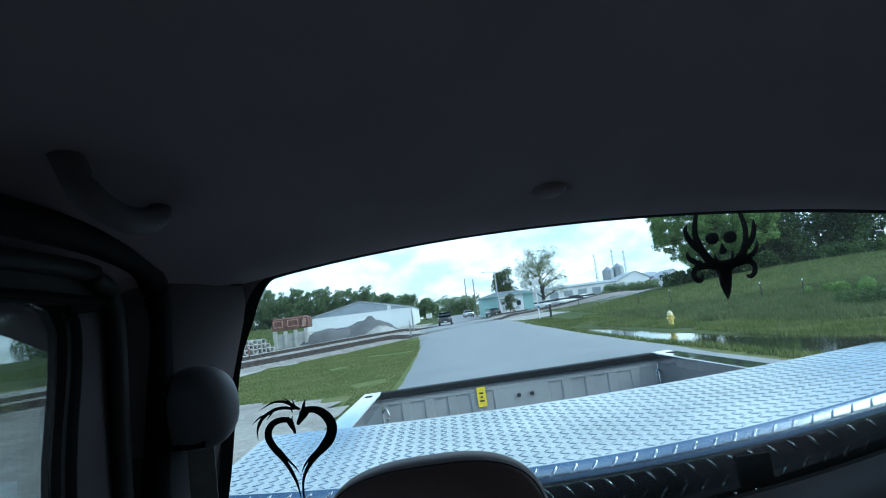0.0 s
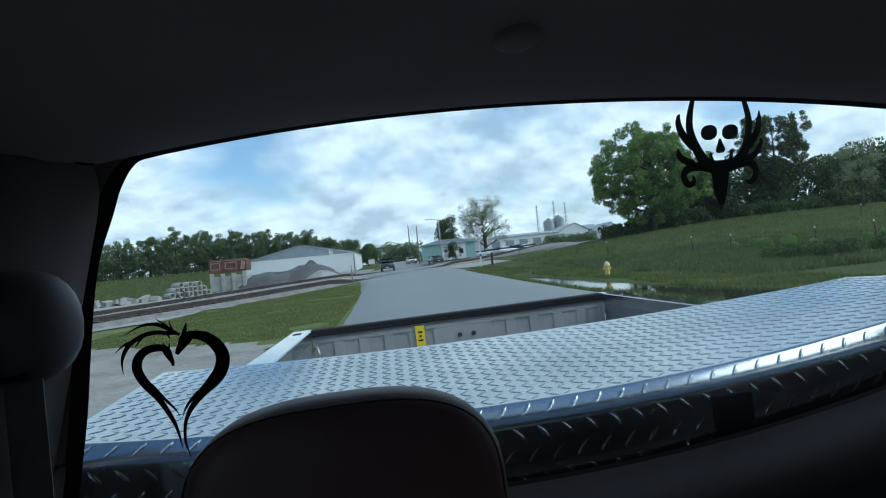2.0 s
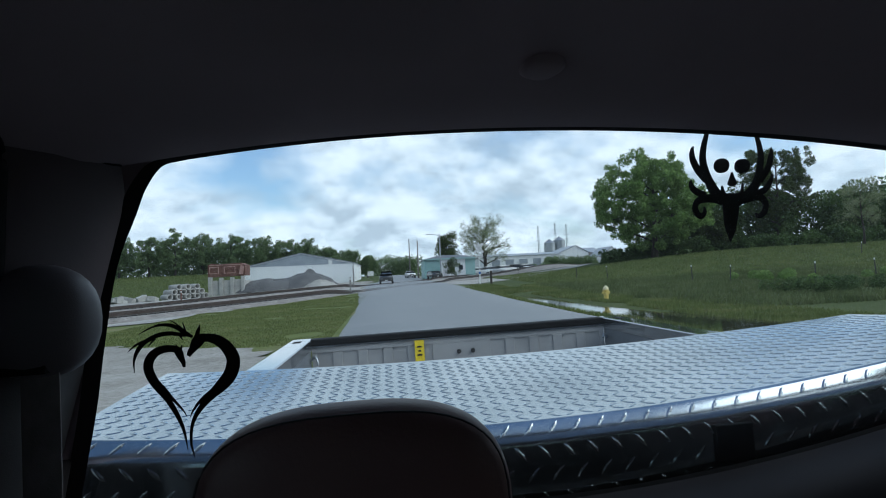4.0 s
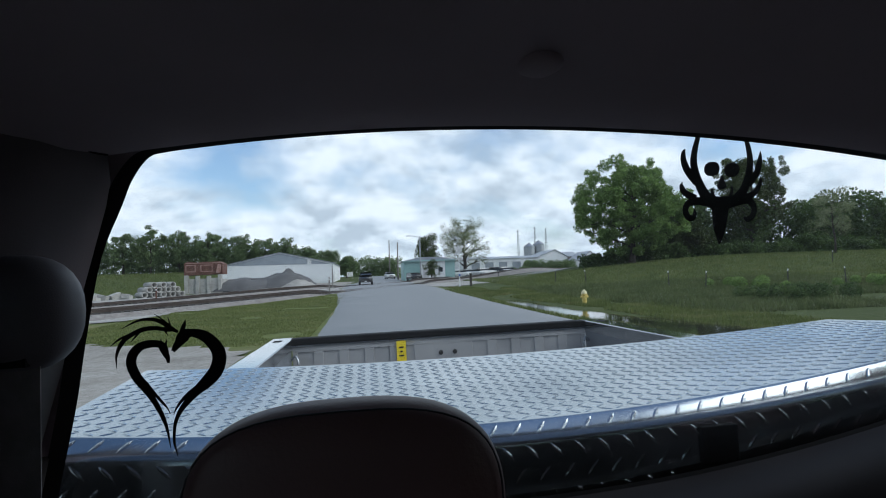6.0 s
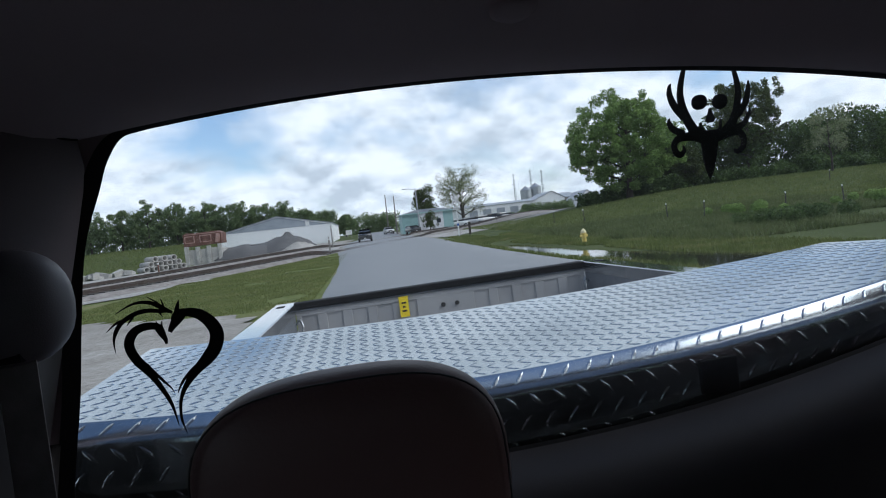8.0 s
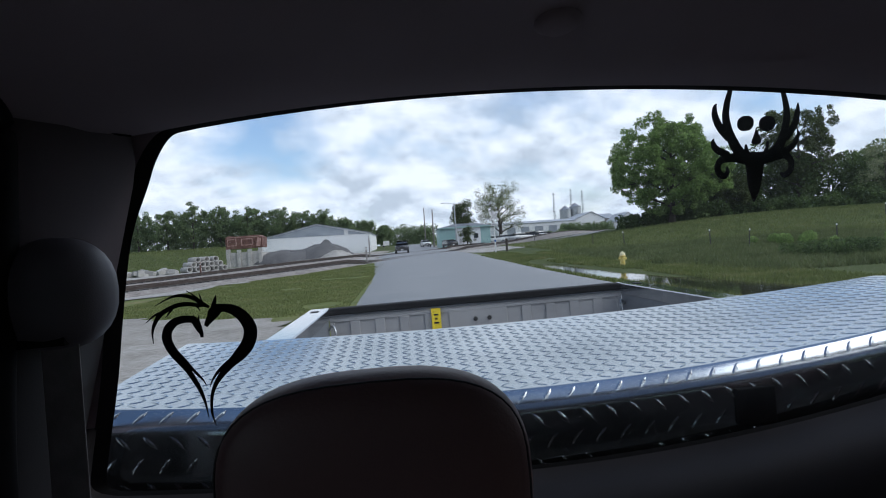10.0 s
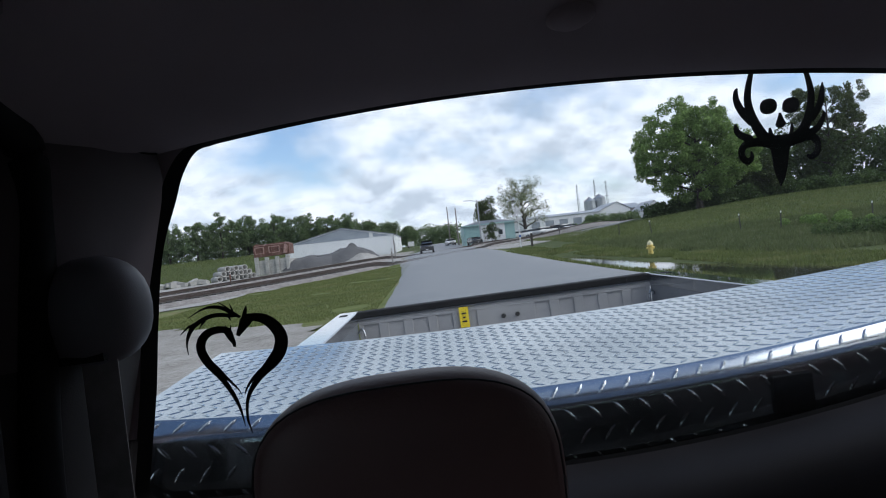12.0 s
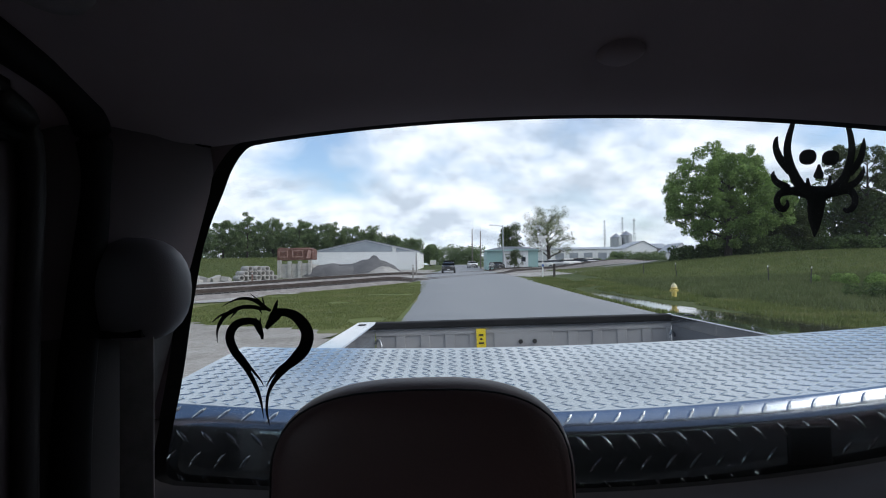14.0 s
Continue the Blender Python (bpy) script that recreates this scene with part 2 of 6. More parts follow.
# distance haze is put into the far wood's paler, bluer leaf colour
M_leaf_wood = leaf_mat("hazy_woodland_leaves", (0.095, 0.14, 0.062), (0.14, 0.195, 0.085), (0.19, 0.245, 0.11), 0.5)
M_leaf_belt = leaf_mat("belt_leaves", (0.045, 0.078, 0.024), (0.07, 0.112, 0.034), (0.105, 0.155, 0.05), 0.45)
M_reed_blade = leaf_mat("reed_blades", (0.075, 0.1, 0.035), (0.105, 0.132, 0.05), (0.15, 0.17, 0.075), 0.4, (0.75, 1.3))
M_hill_blade = leaf_mat("hill_grass_blades", (0.08, 0.11, 0.03), (0.12, 0.15, 0.046), (0.185, 0.195, 0.076), 0.4, (0.75, 1.3))
M_faded_rust = mat("faded_rust_paint", ((0.22, 0.12, 0.1), (0.33, 0.2, 0.17), (0.42, 0.3, 0.27)), 1.5, 0.85, fine=0.4)
M_rust = mat("rusty_steel", ((0.06, 0.028, 0.02), (0.13, 0.06, 0.045), (0.21, 0.12, 0.095)), 1.5, 0.85, fine=0.4)
M_rail = mat("rail_steel", ((0.05, 0.035, 0.028), (0.09, 0.07, 0.06)), 2, 0.5, metal=0.6)
M_ballast = mat("track_ballast", ((0.12, 0.105, 0.095), (0.22, 0.2, 0.185), (0.33, 0.31, 0.29)), 1.5, 0.95, bump=0.03, bump_scale=8, fine=0.5)
M_dirt_pile = mat("dark_dirt_pile", ((0.07, 0.068, 0.07), (0.11, 0.108, 0.11), (0.16, 0.155, 0.155)), 0.6, 0.95, bump=0.05, bump_scale=5, fine=0.5)
M_sign_yellow = mat("yellow_sign_face", ((0.8, 0.36, 0.01), (0.9, 0.44, 0.02)), 5, 0.5)
M_black_paint = mat("black_paint", ((0.01, 0.01, 0.01), (0.02, 0.02, 0.02)), 5, 0.5)
M_teal = mat("teal_metal_siding", ((0.27, 0.43, 0.42), (0.34, 0.5, 0.49)), 1, 0.55)
M_galv = mat("galvanised_steel", ((0.32, 0.34, 0.36), (0.45, 0.47, 0.49)), 3, 0.45, metal=0.7)
M_car = mat("black_car_paint", ((0.012, 0.013, 0.016), (0.02, 0.022, 0.026)), 3, 0.25, coat=0.8)
M_tyre = mat("tyre_rubber", ((0.012, 0.012, 0.013), (0.025, 0.025, 0.026)), 8, 0.85)
M_hydrant = mat("yellow_hydrant_paint", ((0.6, 0.45, 0.1), (0.74, 0.6, 0.2)), 6, 0.55)
M_hydrant_cap = mat("faded_hydrant_cap", ((0.66, 0.58, 0.34), (0.78, 0.72, 0.5)), 6, 0.6)
M_lamp_glass = mat("headlamp_glass", ((0.7, 0.72, 0.74), (0.85, 0.86, 0.88)), 5, 0.1)


def ground_material():
    m = bpy.data.materials.new("mown_grass_ground")
    t = nodes_of(m)
    N = t.nodes.new
    out, b = N("ShaderNodeOutputMaterial"), N("ShaderNodeBsdfPrincipled")
    link(t, b.outputs[0], out.inputs[0])
    co = N("ShaderNodeTexCoord")
    ns = []
    for scale, detail in ((0.07, 6), (1.1, 6), (14.0, 4), (0.25, 5)):
        n = N("ShaderNodeTexNoise")
        n.inputs["Scale"].default_value, n.inputs["Detail"].default_value = scale, detail
        link(t, co.outputs["Object"], n.inputs["Vector"])
        ns.append(n)
    mixf = N("ShaderNodeMix")
    mixf.data_type, mixf.inputs[0].default_value = "FLOAT", 0.5
    link(t, ns[1].outputs[0], mixf.inputs[2]), link(t, ns[2].outputs[0], mixf.inputs[3])
    ramp = N("ShaderNodeValToRGB")
    e = ramp.color_ramp.elements
    e[0].position, e[0].color = 0.36, (0.07, 0.092, 0.02, 1)
    e[1].position, e[1].color = 0.64, (0.16, 0.175, 0.052, 1)
    mid = e.new(0.5)
    mid.color = (0.11, 0.134, 0.034, 1)
    link(t, mixf.outputs[0], ramp.inputs[0])
    dry = N("ShaderNodeValToRGB")
    dry.color_ramp.elements[0].position, dry.color_ramp.elements[1].position = 0.52, 0.68
    link(t, ns[3].outputs[0], dry.inputs[0])
    mx = N("ShaderNodeMix")
    mx.data_type = "RGBA"
    mul = N("ShaderNodeMath")
    mul.operation, mul.inputs[1].default_value = "MULTIPLY", 0.75
    link(t, dry.outputs[0], mul.inputs[0]), link(t, mul.outputs[0], mx.inputs[0])
    link(t, ramp.outputs[0], mx.inputs[6])
    mx.inputs[7].default_value = (0.21, 0.18, 0.09, 1)
    link(t, mx.outputs[2], b.inputs["Base Color"])
    b.inputs["Roughness"].default_value = 0.95
    b.inputs["Specular IOR Level"].default_value = 0.2
    bp = N("ShaderNodeBump")
    bp.inputs["Strength"].default_value, bp.inputs["Distance"].default_value = 0.6, 0.03
    link(t, ns[2].outputs[0], bp.inputs["Height"]), link(t, bp.outputs[0], b.inputs["Normal"])
    return m


M_ground = ground_material()
M_field = mat("rough_field_grass", ((0.045, 0.062, 0.017), (0.064, 0.084, 0.024), (0.092, 0.106, 0.037)), 0.12, 0.95, bump=0.05, bump_scale=3, fine=0.4, spec=0.15)
# lush lawn, its green darkened further to carry the trees' shade
M_lawn = mat("lush_shaded_lawn", ((0.027, 0.044, 0.004), (0.036, 0.056, 0.005), (0.046, 0.068, 0.008)), 0.25, 0.95, bump=0.01, bump_scale=6, fine=0.35, spec=0.15)


# ---- mesh helpers ----
def mesh_object(name, bm, material, smooth=False):
    me = bpy.data.meshes.new(name)
    bm.normal_update()
    bm.to_mesh(me)
    bm.free()
    me.materials.append(material)
    if smooth:
        me.polygons.foreach_set("use_smooth", [True] * len(me.polygons))
    return new(name, me)


def part(name, bm, material, parent=None, label="", smooth=False):
    """A bmesh as one mesh object under a thing or a part."""
    ob = mesh_object(name, bm, material, smooth)
    ob.parent = parent
    if label:
        ob["label"] = label
    return ob


def thing(name, m, label, category, group="", kind=""):
    """An Empty at a thing's base, to parent its parts."""
    ob = new(name)
    ob.empty_display_size = 0.1
    ob.matrix_world = m
    return tagged(ob, label, category, group, kind)


def box(bm, lo, hi, bevel=0.0, m=None):
    x0, y0, z0 = lo
    x1, y1, z1 = hi
    v = [bm.verts.new(p) for p in ((x0, y0, z0), (x1, y0, z0), (x1, y1, z0), (x0, y1, z0), (x0, y0, z1), (x1, y0, z1), (x1, y1, z1), (x0, y1, z1))]
    faces = [bm.faces.new([v[i] for i in f]) for f in ((3, 2, 1, 0), (4, 5, 6, 7), (0, 1, 5, 4), (1, 2, 6, 5), (2, 3, 7, 6), (3, 0, 4, 7))]
    if bevel:
        edges = list({e for f in faces for e in f.edges})
        bmesh.ops.bevel(bm, geom=edges, offset=bevel, segments=2, affect="EDGES", profile=0.5)
    if m is not None:
        for w in v:
            if w.is_valid:
                w.co = m @ w.co
    return v


def boxed(*boxes, bevel=0.0):
    bm = bmesh.new()
    for lo, hi in boxes:
        box(bm, lo, hi, bevel)
    return bm


def tube(bm, points, radii, sides=8, caps=True):
    """A round bar through points, with a radius at each."""
    rings = []
    pts = [Vector(p) for p in points]
    for i, p in enumerate(pts):
        d = (pts[min(i + 1, len(pts) - 1)] - pts[max(i - 1, 0)]).normalized()
        a = d.cross(Vector((0.0, 0.0, 1.0)) if abs(d.z) < 0.9 else Vector((1.0, 0.0, 0.0))).normalized()
        b = d.cross(a)
        r = radii[i] if isinstance(radii, (list, tuple)) else radii
        rings.append([bm.verts.new(p + (a * math.cos(2 * math.pi * k / sides) + b * math.sin(2 * math.pi * k / sides)) * r) for k in range(sides)])
    for r0, r1 in zip(rings, rings[1:]):
        for k in range(sides):
            bm.faces.new((r0[k], r0[(k + 1) % sides], r1[(k + 1) % sides], r1[k]))
    if caps:
        bm.faces.new(rings[0][::-1])
        bm.faces.new(rings[-1])


def tubed(points, radii, sides=8):
    bm = bmesh.new()
    tube(bm, points, radii, sides)
    return bm


def sheet(fn, nu, nv, thick=None):
    """A grid surface fn(u, v) -> place, u and v from 0 to 1; thick: a vector by which a second skin is set off."""
    bm = bmesh.new()
    grid = [[bm.verts.new(fn(i / nu, j / nv)) for j in range(nv + 1)] for i in range(nu + 1)]
    for i in range(nu):
        for j in range(nv):
            bm.faces.new((grid[i][j], grid[i + 1][j], grid[i + 1][j + 1], grid[i][j + 1]))
    if thick is not None:
        off = Vector(thick)
        back = [[bm.verts.new(v.co + off) for v in row] for row in grid]
        for i in range(nu):
            for j in range(nv):
                bm.faces.new((back[i][j + 1], back[i + 1][j + 1], back[i + 1][j], back[i][j]))
        for i in range(nu):
            bm.faces.new((grid[i][0], back[i][0], back[i + 1][0], grid[i + 1][0]))
            bm.faces.new((grid[i + 1][nv], back[i + 1][nv], back[i][nv], grid[i][nv]))
        for j in range(nv):
            bm.faces.new((grid[0][j + 1], back[0][j + 1], back[0][j], grid[0][j]))
            bm.faces.new((grid[nu][j], back[nu][j], back[nu][j + 1], grid[nu][j + 1]))
    return bm


def prism(outline, lift):
    """A flat outline (places in order) given thickness by the vector lift."""
    bm = bmesh.new()
    lift = Vector(lift)
    a = [bm.verts.new(p) for p in outline]
    b = [bm.verts.new(Vector(p) + lift) for p in outline]
    bm.faces.new(a[::-1])
    bm.faces.new(b)
    for i in range(len(a)):
        j = (i + 1) % len(a)
        bm.faces.new((a[i], a[j], b[j], b[i]))
    bmesh.ops.recalc_face_normals(bm, faces=bm.faces)
    return bm


def flow(points, per=6):
    """Catmull-Rom places through points of any width."""
    p = [np.array(q, float) for q in points]
    p = [2 * p[0] - p[1]] + p + [2 * p[-1] - p[-2]]
    out = []
    for i in range(1, len(p) - 2):
        for k in range(per):
            t = k / per
            out.append(0.5 * (2 * p[i] + (p[i + 1] - p[i - 1]) * t + (2 * p[i - 1] - 5 * p[i] + 4 * p[i + 1] - p[i + 2]) * t * t + (3 * p[i] - p[i - 1] - 3 * p[i + 1] + p[i + 2]) * t ** 3))
    out.append(p[-2])
    return out


# ---- ground ----
def smooth(v, a, b):
    k = max(0.0, min(1.0, (v - a) / (b - a)))
    return k * k * (3 - 2 * k)


RISE = ((-3000, 0.0), (12, 0.0), (40, 0.24), (60, 0.56), (83, 0.86), (125, 1.3), (180, 2.3), (300, 3.6), (3000, 3.6))


def rise(y):
    """Height of the road: level under the truck, climbing slowly to the railway crossing and on."""
    return float(np.interp(y, [p[0] for p in RISE], [p[1] for p in RISE]))


def ditch_x(y):
    return 8.0 + 0.8 * smooth(-y, -22, -14) + 0.7 * smooth(y, 26, 40)


def ground_z(x, y):
    """Height of the grass: a wet ditch by the road, a hill field on one side, a lower yard and a rising field on the other."""
    z = rise(y)
    z *= 1 - 0.7 * smooth(-x, 8, 28) * (1 - smooth(y, 100, 150))
    z += 3.1 * smooth(y, 100, 185) * smooth(-x, 18, 50)
    if -45 < y < 58:
        z -= 0.42 * math.exp(-((x - ditch_x(y)) / 1.25) ** 2) * smooth(y, -45, -35) * (1 - smooth(y, 42, 58))
    z -= 0.3 * smooth(x, 7, 12) * (1 - smooth(y, 40, 70)) * smooth(y, -45, -20)
    z += 2.5 * smooth(x, 12, 60) * (smooth(y, 38, 86) * (1 - smooth(y, 105, 150)) + 0.5 * (1 - smooth(y, -60, -10)))
    return z


def make_ground():
    xs = [-1800, -900, -450, -220, -150, -110, -85, -70, -60, -52, -46] + [-42 + 2 * i for i in range(18)] + [-7, -5, -3, -1, 2, 5, 5.8, 6.3, 6.7, 7.1, 7.5, 7.9, 8.3, 8.7, 9.1, 9.6, 10.1, 10.7, 11.5, 12.5] + [14 + 2.5 * i for i in range(20)] + [66, 72, 80, 95, 120, 160, 220, 450, 900, 1800]
    ys = [-1800, -700, -350, -250, -200, -160, -130, -110, -90, -75, -60, -50, -44, -38, -32, -26, -20, -15, -10, -5] + [2.5 * i for i in range(76)] + [193, 200, 210, 225, 245, 270, 310, 380, 480, 800, 1400, 2500]
    bm = bmesh.new()
    grid = [[bm.verts.new((x, y, ground_z(x, y))) for y in ys] for x in xs]
    for i in range(len(xs) - 1):
        for j in range(len(ys) - 1):
            bm.faces.new((grid[i][j], grid[i + 1][j], grid[i + 1][j + 1], grid[i][j + 1]))
    for f in bm.faces:
        c = f.calc_center_median()
        # lawn faces take the green with tree shade in its colour
        if c.x > 5.3 and -160 < c.y < -45 or c.x > 21 and -45 <= c.y < -12:
            f.material_index = 1
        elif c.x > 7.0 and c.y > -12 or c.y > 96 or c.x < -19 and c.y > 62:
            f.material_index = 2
    ob = mesh_object("ground", bm, M_ground, True)
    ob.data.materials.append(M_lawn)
    ob.data.materials.append(M_field)
    tagged(ob, "mown grass verges and rough green fields with dry patches", "ground", kind="structure")


make_ground()


def road_x(y):
    """The road's middle: straight to the crossing, then a slow bend."""
    return 2.1 - 0.5 * smooth(y, 30, 85) + 1.9 * smooth(y, 85, 160) + (0.028 * (y - 150) if y > 150 else 0.0)


def road_half(y):
    return 3.95 + 0.95 * smooth(y, 22, 58) - 0.9 * smooth(y, 84, 105)


def make_road():
    bm = bmesh.new()
    rows = []
    for k in range(176):
        y = -150 + 2.5 * k if k < 140 else 200 + 8 * (k - 140)
        row = []
        for u in (-1, -0.97, -0.6, -0.25, 0, 0.25, 0.6, 0.97, 1):
            wob = 0.14 * noise.noise((u * 3, y * 0.3, 2)) if abs(u) > 0.9 else 0
            row.append(bm.verts.new((road_x(y) + u * road_half(y) + wob, y, rise(y) + 0.03 + 0.05 * (1 - u * u) - (0.05 if abs(u) == 1 else 0))))
        rows.append(row)
    for a, b in zip(rows, rows[1:]):
        for i in range(8):
            bm.faces.new((a[i], a[i + 1], b[i + 1], b[i]))
    tagged(mesh_object("road", bm, M_asphalt, True), "worn grey asphalt two-lane road without markings", "road", kind="structure")


make_road()


def patch(name, outline, material, label, category, z=0.03, cell=1.5, level=None):
    """A piece of ground cover with a ragged edge."""
    xs, ys = [p[0] for p in outline], [p[1] for p in outline]

    def inside(x, y):
        c = False
        for (x0, y0), (x1, y1) in zip(outline, outline[1:] + outline[:1]):
            if (y0 > y) != (y1 > y) and x < (x1 - x0) * (y - y0) / (y1 - y0) + x0:
                c = not c
        return c
    bm = bmesh.new()
    verts = {}

    def vert(i, j):
        if (i, j) not in verts:
            x, y = min(xs) + i * cell, min(ys) + j * cell
            w = Vector((noise.noise((x * 0.8, y * 0.8, 1)), noise.noise((x * 0.8, y * 0.8, 9)), 0)) * cell * 0.8
            verts[(i, j)] = bm.verts.new((x + w.x, y + w.y, ground_z(x + w.x, y + w.y) + z if level is None else level))
        return verts[(i, j)]
    for i in range(int((max(xs) - min(xs)) / cell) + 1):
        for j in range(int((max(ys) - min(ys)) / cell) + 1):
            if inside(min(xs) + (i + 0.5) * cell, min(ys) + (j + 0.5) * cell):
                bm.faces.new((vert(i, j), vert(i + 1, j), vert(i + 1, j + 1), vert(i, j + 1)))
    return tagged(mesh_object(name, bm, material, True), label, category, kind="structure")


patch("gravel_drive", [(-70, -66), (-17, -55), (-16, -46), (-13, -38.7), (-9, -34.7), (-6, -31.5), (-1.6, -29), (-1.6, 4), (-3.6, 6), (-4.6, -4), (-6.5, -16), (-9.5, -19), (-30, -17), (-30, -20), (-9.5, -21.7), (-10.6, -30.2), (-70, -30.2)], M_gravel, "pale gravel drive beside the white metal building", "gravel", cell=0.8)
patch("gravel_lot", [(-30, -14), (-1.6, -12), (-1.6, 9), (-2.6, 13), (-3.6, 15.5), (-6, 16.6), (-9, 18.6), (-14, 21.5), (-24, 25), (-40, 5)], M_gravel, "worn gravel lot with thin grass beside the road", "gravel", z=0.045, cell=0.45)
patch("pavement_drive", [(4.9, -44.6), (9, -43.8), (12.5, -41.5), (13, -38.5), (9, -40), (4.9, -41.2)], M_asphalt, "narrow asphalt side drive past the tree", "driveway", z=0.05, cell=0.6)
patch("ditch_water", [(7.2, 12), (11, 12), (10, 20), (9.8, 45), (7.6, 45), (6.9, 30), (6.7, 22)], M_water, "still rainwater standing in the grassy ditch", "water", cell=0.3, level=-0.16)
patch("crossing_gravel", [(-75, -52), (-40, -8), (-16, 23), (-10.8, 27.5), (-9.4, 38), (-5.2, 50), (-2.3, 54), (-2.6, 60), (-3.0, 92), (-9, 90), (-16, 93), (-24, 91), (-31, 72), (-45, 45), (-85, -10)], M_pale_gravel, "pale gravel and bare dirt beside the railway", "gravel", z=0.04, cell=0.9)
patch("track_lane", [(7.0, 62), (8.6, 61.5), (20, 81), (40, 112), (38, 116), (16, 88), (6.6, 75)], M_pale_gravel, "pale gravel lane beside the railway", "gravel", z=0.04, cell=0.8)
patch("yard_gravel", [(-24, 91), (-3.2, 90), (-3.0, 124), (-24, 124)], M_gravel, "grey gravel yard before the warehouse", "gravel", z=0.03, cell=1.4)
patch("workshop_yard", [(6.3, 84), (14, 96), (34, 112), (70, 150), (60, 168), (6.0, 150)], M_gravel, "grey gravel yard round the workshops", "gravel", z=0.03, cell=2.0)


# ---- the truck ----
truck = thing("pickup_truck", LEVEL, "silver crew-cab pickup truck with a dark cabin, on the road", "truck")


def glass_y(z):
    """The rear window leans forward at its top."""
    return 1.80 + (1.70 - z) * 0.2


def high(x):
    """Height of the rear window's upper edge."""
    return 1.767 - (0.115 if x > -0.25 else 0.15) * (x + 0.25) ** 2


def window_outline(grow=0.0, side=None, n=26):
    """The rear window's rim, counter-clockwise from its lower left corner, as (x, z)."""
    side = grow if side is None else side

    def low(x):
        return 1.183 + (0.075 if x < -0.16 else 0.165) * (x + 0.16) ** 2

    pts = []
    for k in range(n):
        x = -0.815 + 1.535 * k / (n - 1)
        pts.append((x, low(x) - grow))
    pts += [(0.755 + side, low(0.72) + 0.02), (0.75 + side, 1.42), (0.715 + side, 1.56), (0.69 + side, high(0.66) - 0.03)]
    for k in range(n):
        x = 0.655 - 1.27 * k / (n - 1)
        pts.append((x, high(x) + grow))
    pts += [(q[0], q[1]) for q in flow([(-0.63 - side * 0.3, high(-0.63) + grow), (-0.66 - side * 0.7, 1.738 + grow * 0.6), (-0.686 - side * 0.9, 1.709 + grow * 0.3), (-0.705 - side, 1.672), (-0.740 - side, 1.60), (-0.771 - side, 1.49), (-0.796 - side, 1.39), (-0.832 - side, 1.27), (-0.840 - side, 1.235 - grow * 0.4), (-0.832 - side * 0.6, 1.222 - grow * 0.8)], 4)]
    return pts


def on_glass(x, z, off=0.0):
    return Vector((x, glass_y(z) - off, z))


def ring(inner, outer):
    bm = bmesh.new()
    a, b = [bm.verts.new(p) for p in inner], [bm.verts.new(p) for p in outer]
    for i in range(len(a)):
        j = (i + 1) % len(a)
        bm.faces.new((a[i], a[j], b[j], b[i]))
    return bm


# inner lining of the cab's back wall, with the window's opening
rim = window_outline(0.002, 0.010)
bm = bmesh.new()
skins = [[bm.verts.new(on_glass(x, z, 0.010)) for x, z in rim]]
# below the sill the lining rolls forward as a rounded ledge, then drops behind the seat
for off, drop in ((0.040, 0.003), (0.075, 0.012), (0.105, 0.032), (0.125, 0.065), (0.130, 0.12), (0.120, 0.55)):
    skin = []
    for x, z in rim:
        c = Vector((x + 0.05, z - 1.47))
        if z < 1.32:
            k = max(0.0, min(1.0, (1.32 - z) / 0.05))
            skin.append(bm.verts.new((x + 0.12 * c.x * drop, glass_y(z) - 0.010 - (off - 0.01) * k, z - drop * k)))
        else:
            f = min(1.0, drop / 0.55 + 0.02)
            skin.append(bm.verts.new(on_glass(x + math.copysign(0.2 * f, c.x), z + (0.1 * f if z > 1.6 else 0.0), 0.0105)))
    skins.append(skin)
for p, q in zip(skins, skins[1:]):
    for i in range(len(p)):
        j = (i + 1) % len(p)
        bm.faces.new((p[i], p[j], q[j], q[i]))
# upper lining gets the paler headliner colour in place of light it lacks
for f in bm.faces:
    if f.calc_center_median().z > 1.34:
        f.material_index = 1
part("back_wall_lining", bm, M_lining, truck, "dark grey moulded lining round the rear window", True).data.materials.append(M_headliner)
rear_window = part("rear_window", ring([on_glass(x, z, 0.002) for x, z in window_outline(-0.002, -0.009)], [on_glass(x, z, 0.012) for x, z in window_outline(0.0025, 0.012)]), M_rubber, truck, "curved rear window with a black rubber rim", True)
bm = bmesh.new()
loop = [bm.verts.new(on_glass(x, z)) for x, z in window_outline(0.01)]
bm.faces.new(loop)
geo = bmesh.ops.extrude_face_region(bm, geom=bm.faces[:])
for v in [g for g in geo["geom"] if isinstance(g, bmesh.types.BMVert)]:
    v.co.y += 0.004
bmesh.ops.triangulate(bm, faces=bm.faces[:])
pane = part("pane", bm, M_glass, rear_window)
pane.visible_shadow = False


def ribbon_into(bm, points, per=6, off=0.003):
    """A flat tapering stroke on the glass, through (x, z, width)."""
    pts = flow(points, per)
    left, right = [], []
    for i, p in enumerate(pts):
        d = pts[min(i + 1, len(pts) - 1)][:2] - pts[max(i - 1, 0)][:2]
        d = d / (np.linalg.norm(d) + 1e-9)
        nrm = np.array((-d[1], d[0])) * max(p[2], 0.0004) / 2
        a, b = p[:2] + nrm, p[:2] - nrm
        left.append(bm.verts.new(on_glass(a[0], a[1], off)))
        right.append(bm.verts.new(on_glass(b[0], b[1], off)))
    for i in range(len(pts) - 1):
        bm.faces.new((left[i], left[i + 1], right[i + 1], right[i]))


